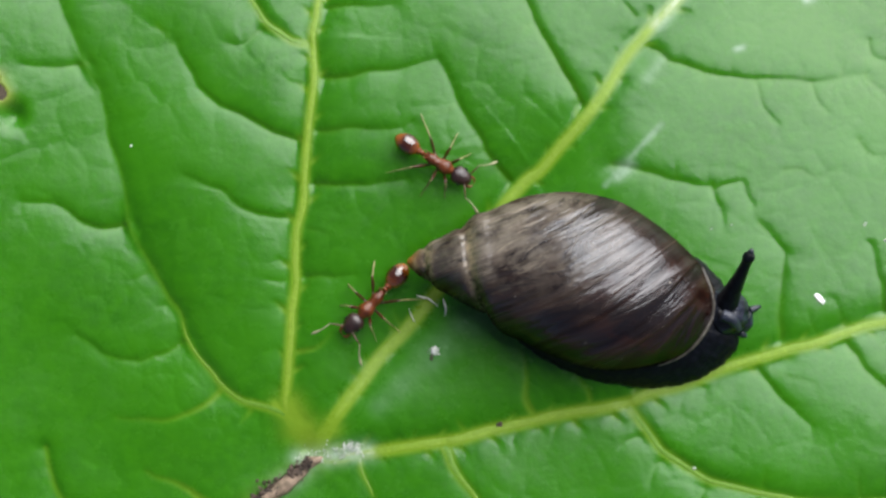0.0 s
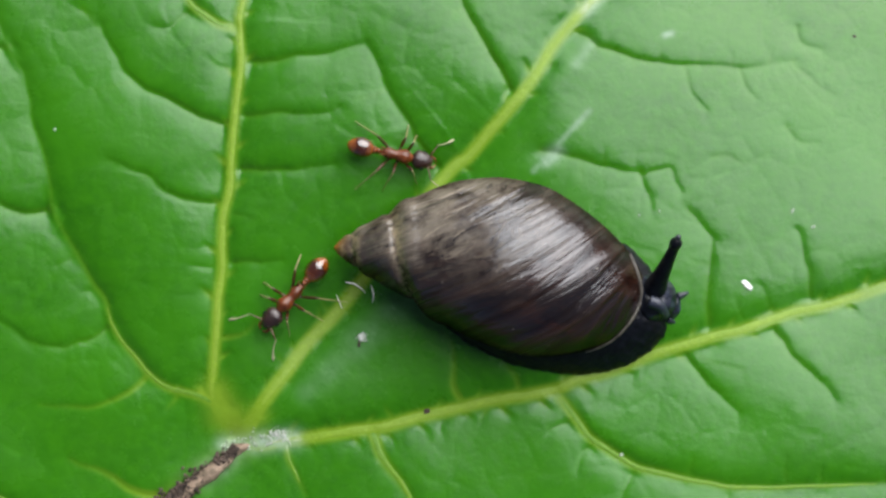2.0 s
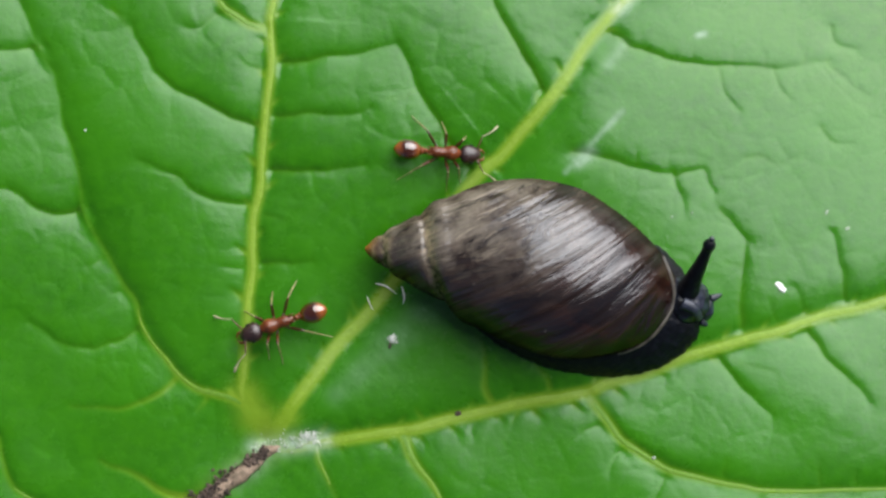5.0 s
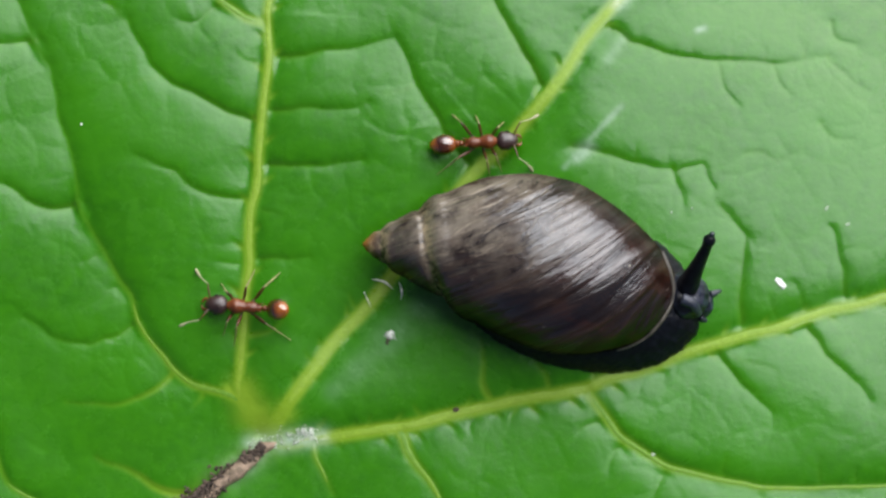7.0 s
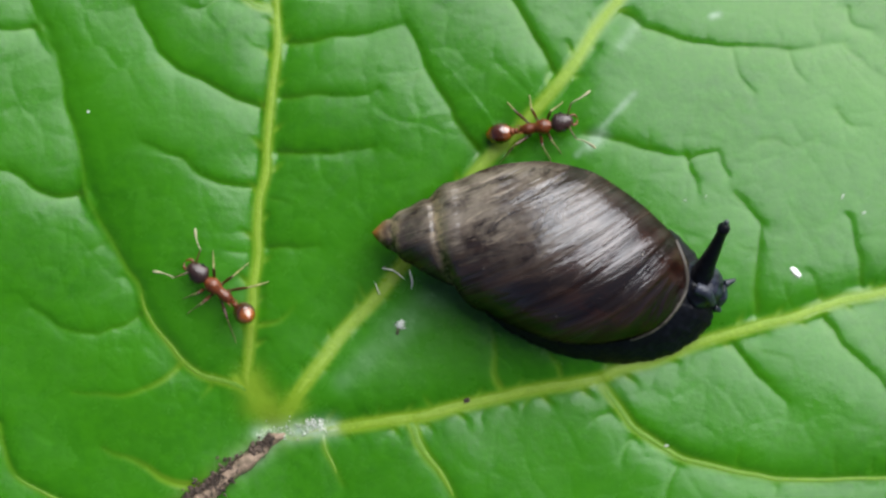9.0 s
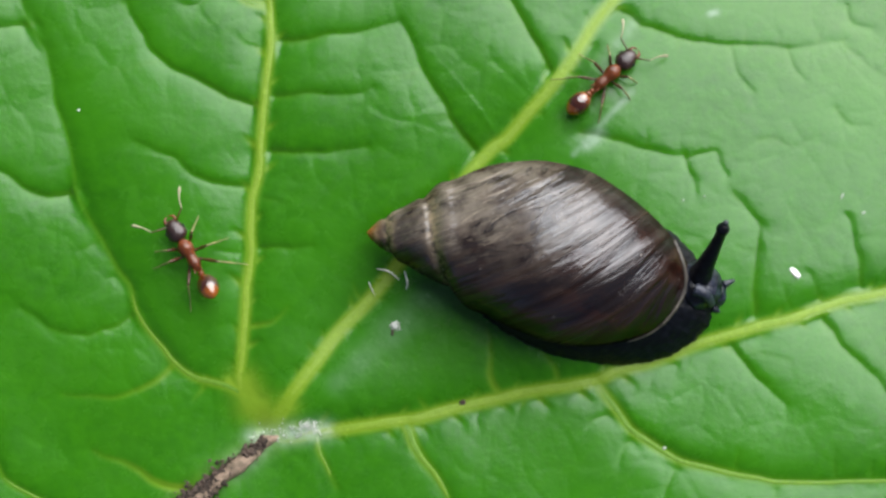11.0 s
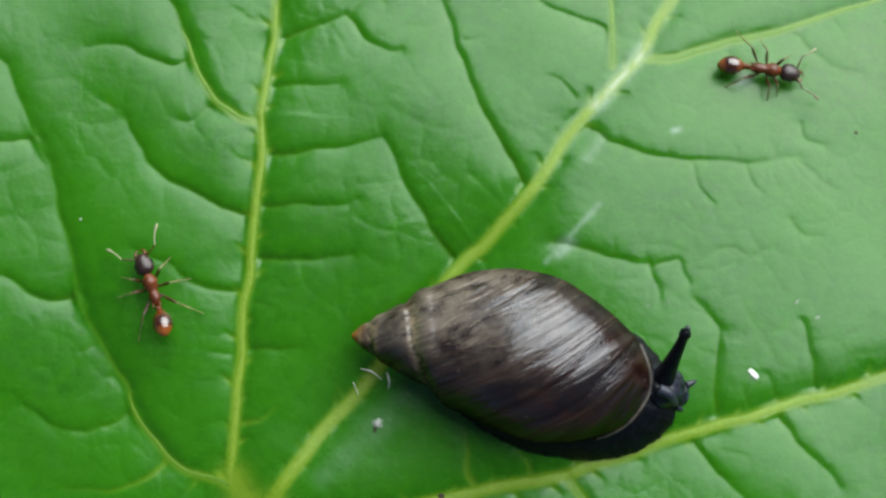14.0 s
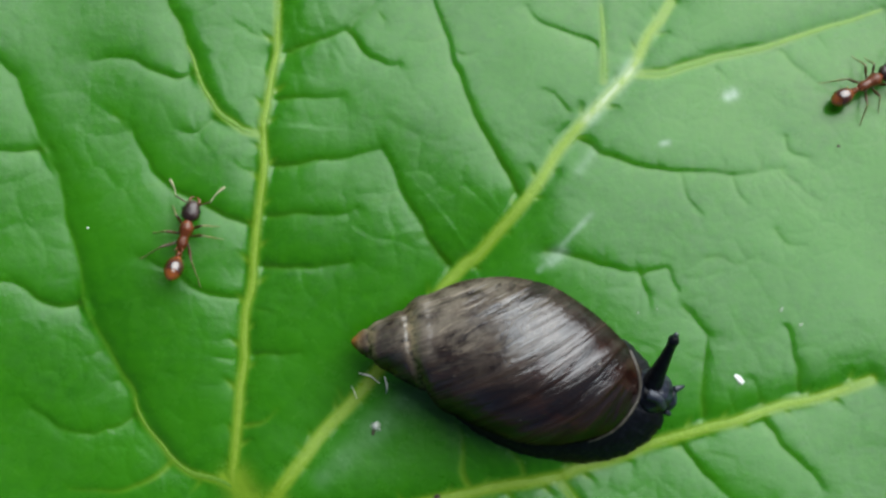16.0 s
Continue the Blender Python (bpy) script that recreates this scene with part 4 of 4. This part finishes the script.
    for a, b in (((9.45, 4.85, 1.4), (9.95, 5.05, 1.25)), ((8.95, 3.75, 1.25), (9.35, 3.5, 0.95)), ((8.75, 3.9, 1.3), (8.85, 3.55, 1.0))):
        pts = spline([a, (np.array(a) + b) / 2 + (0, 0, 0.04), b], 0.08)
        v, f = tube(pts, np.linspace(0.2, 0.07, len(pts)), 10)
        link_mesh("feeler", np.array(v) - base, f, PALE_SKIN, snail, "short grey feeler")
    return snail


build_snail()


# ---- the ants ----
STANCE = 0.78
LEGS = [((0.5, 0.24), (1.2, 1.3), 0), ((0.12, 0.26), (0.1, 1.85), 1), ((-0.3, 0.24), (-1.95, 1.7), 0)]


def build_ant(label, size):
    ant = thing("ant", label, "ant", "ants on the leaf")
    ant.scale = (size, size, size)

    def thorax_shape(v):
        """Broad rounded shoulders, a pinched middle and a boxy rear."""
        w = 0.6 + 0.42 * math.exp(-(((v[0] - 0.45) / 0.34) ** 2)) + 0.2 * math.exp(-(((v[0] + 0.55) / 0.28) ** 2)) - 0.06 * math.exp(-(((v[0] + 0.08) / 0.1) ** 2))
        return np.array((v[0], v[1] * w, v[2] * (w + 0.05 * (v[2] > 0))))

    def gaster_shape(v):
        """Egg-shaped with a pointed rear and a faint step behind each ring."""
        w = 1.0 - 0.24 * max(0.0, -v[0]) ** 2 - 0.03 * sum(max(0.0, 1 - (v[0] - at) / 0.12) * (v[0] > at) for at in (-0.78, -0.5, -0.12))
        return np.array((v[0], v[1] * w, v[2] * w))

    def head_shape(v):
        """Square-shouldered behind, narrower towards the jaws."""
        w = (1.0 + 0.16 * (1 - abs(v[0])) * abs(v[0]) * 4 * (v[0] < 0)) * (1 - 0.2 * max(0.0, v[0]))
        return np.array((math.copysign(abs(v[0]) ** 0.85, v[0]), v[1] * w, v[2] * (1 - 0.15 * v[0])))

    thorax = blob((0.05, 0, 0), (0.92, 0.4, 0.4), None, 30, 20, thorax_shape)
    spines = [tube([(-0.62, 0.14 * k, 0.22), (-0.9, 0.2 * k, 0.36)], [0.05, 0.012], 6) for k in (-1, 1)]
    link_mesh("thorax", *join(thorax, *spines), RED, ant, "reddish-brown thorax with a pinched middle")
    link_mesh("waist", *join(blob((-0.94, 0, 0.04), (0.15, 0.15, 0.22)), blob((-1.13, 0, 0.05), (0.13, 0.2, 0.22)), tube([(-0.75, 0, -0.05), (-1.28, 0, -0.03)], [0.09, 0.1], 8)), RED, ant, "two-knotted narrow waist")
    gaster = link_mesh("gaster", *blob((-0.6, 0, 0.0), (0.68, 0.5, 0.48), None, 44, 26, gaster_shape), GASTER, ant, "shiny red-brown abdomen with darker rings")
    gaster.location = Vector((-1.2, 0, 0.0)) * MM
    head = link_mesh("head", *blob((0.5, 0, 0.0), (0.55, 0.43, 0.35), None, 24, 24, head_shape), DARK, ant, "dark brown head")
    head.location = Vector((0.8, 0, 0.02)) * MM
    for k in (-1, 1):
        jaw = spline([(0.95, 0.24 * k, -0.1), (1.14, 0.22 * k, -0.13), (1.24, 0.05 * k, -0.15)], 0.06)
        link_mesh("jaw", *tube(jaw, np.linspace(0.09, 0.03, len(jaw)), 7), RED, head)
        link_mesh("eye", *blob((0.52, 0.42 * k, 0.08), (0.1, 0.06, 0.08), None, 8, 10), SKIN, head)
    moving = {"gaster": gaster, "head": head, "legs": [], "antennae": []}
    for k in (-1, 1):
        root = np.array((1.6, 0.2 * k, 0.1))
        pts = spline([(0, 0, 0), (0.18, 0.3 * k, 0.1), (0.38, 0.62 * k, 0.12)], 0.1)
        scape = link_mesh("antenna", *tube(pts, np.linspace(0.045, 0.032, len(pts)), 7), LEG, ant, "elbowed antenna with a pale club")
        scape.location = Vector(root) * MM
        pts = spline([(0.38, 0.62 * k, 0.12), (0.75, 0.72 * k, 0.02), (1.05, 0.86 * k, -0.15), (1.3, 1.02 * k, -0.3)], 0.08)
        link_mesh("club", *tube(pts, np.interp(np.linspace(0, 1, len(pts)), [0, 0.5, 0.82, 1], [0.028, 0.035, 0.085, 0.04]), 7), CLUB, scape)
        moving["antennae"].append((scape, root, k))
        for (hx, hy), (tx, ty), phase in LEGS:
            root = np.array((hx, hy * k, -0.18))
            foot = np.array((tx, ty * k, -STANCE + 0.03)) - root
            out = foot * (1, 1, 0)
            knee = out * 0.42 + (0, 0, 0.42)
            ankle = out * 0.78 + (0, 0, foot[2] * 0.55)
            femur = spline([(0, 0, 0), out * 0.12 + (0, 0, 0.02), knee], 0.12)
            leg = link_mesh("leg", *tube(femur, np.interp(np.linspace(0, 1, len(femur)), [0, 0.2, 0.6, 1], [0.085, 0.055, 0.08, 0.05]), 8), LEG, ant)
            leg.location = Vector(root) * MM
            shin = spline([knee, (knee + ankle) / 2 + (0, 0, 0.03), ankle, foot], 0.12)
            link_mesh("shin", *tube(shin, np.interp(np.linspace(0, 1, len(shin)), [0, 0.3, 0.6, 1], [0.04, 0.048, 0.03, 0.02]), 7), LEG_PALE, leg)
            moving["legs"].append((leg, root, k, (phase + (k > 0)) % 2))
    return ant, moving


lower_ant, lower_moving = build_ant("small red-brown ant walking on the leaf past the shell tip", 1.07)
upper_ant, upper_moving = build_ant("small red-brown ant with a dark head walking beside the shell", 1.02)


# ---- small things on the leaf ----
def flake(x, y, turn, size, name="flake", label="tiny white flake lying on the leaf", material=None):
    wide, deep, tall = size
    ring = [(-0.5, -0.45), (0.1, -0.5), (0.5, -0.3), (0.42, 0.4), (-0.15, 0.5), (-0.5, 0.25)]
    verts = [(a * wide, b * deep, 0) for a, b in ring] + [(a * wide * 0.86, b * deep * 0.8, tall * (0.8 + 0.3 * math.sin(5 * a))) for a, b in ring]
    faces = [(i, (i + 1) % 6, 6 + (i + 1) % 6, 6 + i) for i in range(6)] + [tuple(range(6, 12)), tuple(range(5, -1, -1))]
    ob = link_mesh(name, verts, faces, material or WHITE, smooth=False)
    ob.matrix_world = pose(x * MM, y * MM, (height(x, y) - 0.02) * MM, 0, 0, turn)
    return tagged(ob, label, "flake")


flake(12.87, 5.41, -48, (0.68, 0.3, 0.12))
flake(-6.42, 2.62, 80, (0.34, 0.16, 0.12), "crumb", "tiny dark crumb on the leaf", DEBRIS)
flake(-3.0, -0.75, 10, (0.34, 0.26, 0.12), "crumb", "tiny brown crumb stuck on a leaf vein", DEBRIS)
flake(6.6, -2.9, 5, (0.2, 0.16, 0.08), material=SILK)
flake(15.2, 9.1, 60, (0.3, 0.14, 0.06), material=SILK)
flake(16.2, 8.3, 20, (0.26, 0.14, 0.06), material=SILK)
flake(-21.6, 13.4, 0, (0.12, 0.12, 0.08))
flake(7.6, 8.9, 0, (0.12, 0.1, 0.06), material=SILK)
flake(8.6, 9.1, 40, (0.12, 0.1, 0.06), material=SILK)
flake(18.7, 18.1, 0, (0.2, 0.16, 0.08), "crumb", "tiny dark crumb on the leaf", DEBRIS)


def silk(points, wide, label, material):
    pts = spline([(x, y, height(x, y) + lift) for x, y, lift in points], 0.12)
    radii = wide * (0.25 + 0.75 * np.sin(np.linspace(0.15, math.pi - 0.15, len(pts))))
    ob = link_mesh("fibre", *tube(pts, radii, 6), material)
    return tagged(ob, label, "fibre")


silk([(-7.2, 5.75, 0.08), (-6.6, 5.6, 0.25), (-6.1, 5.2, 0.12)], 0.035, "thin white curled fibre on the leaf", WHITE)
silk([(-5.85, 5.6, 0.1), (-5.7, 5.1, 0.22), (-5.75, 4.7, 0.05)], 0.045, "thin white curled fibre on the leaf", WHITE)
silk([(-7.6, 5.1, 0.05), (-7.3, 4.4, 0.1)], 0.022, "thin white curled fibre on the leaf", WHITE)


def scatter(name, label, material, centres, count, size, seed):
    """Many small irregular grains in one mesh."""
    rng = np.random.default_rng(seed)
    pieces = []
    for _ in range(count):
        (x, y), spread, lift = centres[rng.integers(len(centres))]
        px, py = x + rng.normal(0, spread), y + rng.normal(0, spread)
        r = size * rng.uniform(0.6, 1.5) ** 2
        v, f = blob((0, 0, 0), r * np.array((1.0, rng.uniform(0.5, 0.9), rng.uniform(0.4, 0.8))), Euler(rng.uniform(0, 6.28, 3)).to_matrix(), 5, 7)
        v = [np.array(p) * rng.uniform(0.75, 1.2) + (px, py, height(px, py) + lift + rng.uniform(0, 0.5) * r) for p in v]
        pieces.append((v, f))
    ob = link_mesh(name, *join(*pieces), material, smooth=False)
    return tagged(ob, label, "debris", kind="stuff")


scatter("debris", "brown crumbly debris heaped along the leaf stalk", DEBRIS, [((-15.5, -5.0), 0.26, 0.3), ((-15.8, -5.1), 0.32, 0.3), ((-15.2, -4.7), 0.24, 0.3), ((-16.3, -5.4), 0.32, 0.3), ((-13.5, -3.2), 0.12, 0.35), ((-12.8, -2.65), 0.1, 0.3), ((-14.9, -4.3), 0.3, 0.3), ((-14.2, -3.8), 0.2, 0.25), ((-13.2, -2.95), 0.18, 0.2)], 520, 0.075, 4)


def tuft(label, centres, count, seed):
    """A mat of short white threads in one mesh."""
    rng = np.random.default_rng(seed)
    pieces = []
    for _ in range(count):
        (x, y), spread = centres[rng.integers(len(centres))]
        px, py, turn, reach = x + rng.normal(0, spread), y + rng.normal(0, spread * 0.6), rng.uniform(0, 6.28), rng.uniform(0.08, 0.3)
        ends = [(px + reach * k * math.cos(turn + 0.5 * k), py + reach * k * math.sin(turn + 0.5 * k)) for k in (-1, 0, 1)]
        pts = spline([(ex, ey, height(ex, ey) + (0.05, 0.14, 0.04)[i] * rng.uniform(0.3, 1)) for i, (ex, ey) in enumerate(ends)], 0.15)
        pieces.append(tube(pts, 0.011 + 0 * pts[:, 0], 4))
    return tagged(link_mesh("silk_tuft", *join(*pieces), WHITE), label, "silk", kind="stuff")


tuft("tiny white tuft of threads on the leaf", [((-6.25, 3.05), 0.07), ((-6.3, 2.9), 0.05)], 26, 8)
tuft("white silky threads at the vein junction", [((-10.3, -1.9), 0.18), ((-10.8, -2.05), 0.22)], 22, 6)
scatter("dry_skin", "whitish dry flaky patch at the vein junction", SILK, [((-10.2, -1.85), 0.16, 0.0), ((-10.6, -1.95), 0.2, 0.0), ((-11.2, -2.1), 0.22, 0.0), ((-11.9, -2.2), 0.25, 0.0), ((-12.6, -2.3), 0.2, 0.0), ((-13.2, -2.55), 0.15, 0.0)], 170, 0.032, 9)


# ---- what moves ----
def gait(rows):
    """Distance walked at every tenth of a second."""
    t = np.array([r[0] for r in rows])
    p = np.array([r[1:3] for r in rows])
    ticks = np.arange(0, 16.05, 0.1)
    x, y = np.interp(ticks, t, p[:, 0]), np.interp(ticks, t, p[:, 1])
    return ticks, np.concatenate([[0], np.cumsum(np.hypot(np.diff(x), np.diff(y)))])


def step_ant(ant, moving, lift, rows):
    poses = []
    for t, x, y, turn, nod, wag in rows:
        a = radians(turn)
        front, back = height(x + 1.2 * math.cos(a), y + 1.2 * math.sin(a)), height(x - 1.2 * math.cos(a), y - 1.2 * math.sin(a))
        poses.append((t, pose(x * MM, y * MM, ((front + back + height(x, y)) / 3 + STANCE * ant.scale[0]) * MM, 0, -math.degrees(math.atan2(front - back, 2.4)), turn)))
    walk(ant, poses)
    walk(moving["head"], [(t, pose(0.8 * MM, 0, 0.02 * MM, 0, 4, nod)) for t, x, y, turn, nod, wag in rows])
    walk(moving["gaster"], [(t, pose(-1.2 * MM, 0, 0, 0, float(np.interp(t, [p[0] for p in lift], [p[1] for p in lift])), wag)) for t, x, y, turn, nod, wag in rows])
    ticks, gone = gait(rows)
    for leg, root, side, phase in moving["legs"]:
        walk(leg, [(t, pose(*(root * MM), 0, 0, side * 13 * math.sin(gone[i] * 2.9 + phase * math.pi))) for i, t in enumerate(ticks)])
    for scape, root, side in moving["antennae"]:
        walk(scape, [(t, pose(*(root * MM), 0, 6 * math.sin(t * 3.1 + side), side * (8 + 11 * math.sin(t * 2.3 + 1.7 * side)))) for t in ticks])


def motions():
    step_ant(lower_ant, lower_moving, [(0, -4), (4, 5), (6.5, 42), (8, 60), (9.5, 60), (11.8, 35), (16, 30)], [
        (0, -9.35, 5.29, -133, -3, 2),
        (0.5, -9.43, 5.12, -134, -2, 2),
        (1, -9.77, 5.05, -134, -3, 3),
        (1.5, -9.73, 4.97, -132, -2, 1),
        (2, -9.76, 4.89, -133, 0, -0),
        (2.5, -9.86, 4.81, -136, 1, -1),
        (3, -10.51, 4.57, -148, -2, 2),
        (3.5, -10.97, 4.12, -149, -1, 0),
        (4, -11.41, 3.21, -150, 7, -6),
        (6.5, -12.80, 4.58, -183, 1, -1),
        (7, -13.40, 4.31, -185, 2, -2),
        (7.5, -13.92, 3.87, -188, 3, -3),
        (8, -14.30, 3.82, -191, 4, -4),
        (8.5, -14.58, 4.24, -200, 0, -0),
        (9, -15.04, 4.56, -221, -0, 0),
        (9.5, -15.41, 4.86, -222, 1, -1),
        (11.8, -16.28, 7.24, -259, -2, 2),
        (12, -16.35, 7.51, -263, -0, 0),
        (12.5, -16.70, 8.42, -257, 3, -3),
        (13, -17.31, 9.02, -246, 5, -4),
        (13.5, -17.90, 9.13, -243, 5, -4),
        (14, -17.69, 9.66, -251, 2, -2),
        (14.5, -17.32, 10.54, -266, 0, -0),
        (15, -16.94, 11.34, -275, -0, 0),
        (15.5, -16.77, 11.85, -281, 1, -1),
        (16, -16.34, 12.86, -285, 1, -1),
    ])
    step_ant(upper_ant, upper_moving, [(0, -4), (16, -4)], [
        (0, -5.93, 12.29, -31, 1, -1),
        (0.5, -5.07, 11.90, -31, 1, -0),
        (1, -4.73, 11.92, -16, 4, -2),
        (1.5, -4.80, 11.93, -10, 3, -2),
        (2, -4.44, 11.97, -11, 1, -1),
        (2.5, -4.24, 12.00, -11, 5, -3),
        (3, -4.15, 12.09, -8, 3, -2),
        (3.5, -4.26, 12.06, -4, 5, -3),
        (4, -4.10, 12.03, -4, 1, -0),
        (6.5, -2.45, 12.41, 2, 2, -2),
        (7, -1.76, 12.42, 4, -0, 0),
        (7.5, -1.05, 12.38, -3, -0, 0),
        (8, -0.81, 12.31, -5, -1, 1),
        (8.5, -0.00, 12.36, -3, 1, -1),
        (9, 0.38, 12.49, 8, 4, -2),
        (9.5, 1.09, 12.50, 9, 1, -1),
        (11.8, 5.70, 17.00, 54, 1, -1),
        (12, 6.17, 17.59, 53, 0, -0),
        (12.5, 7.61, 19.36, 44, -1, 1),
        (13, 9.42, 21.10, 38, 0, -0),
        (13.5, 11.66, 21.98, 19, -4, 3),
        (14, 13.92, 21.37, -7, -5, 4),
        (14.5, 16.92, 20.49, -15, -6, 4),
        (15, 19.58, 20.48, -6, -2, 1),
        (15.5, 20.6, 21.48, 22, 3, -2),
        (16, 20.45, 21.6, 30, 1, -1),
    ])


motions()
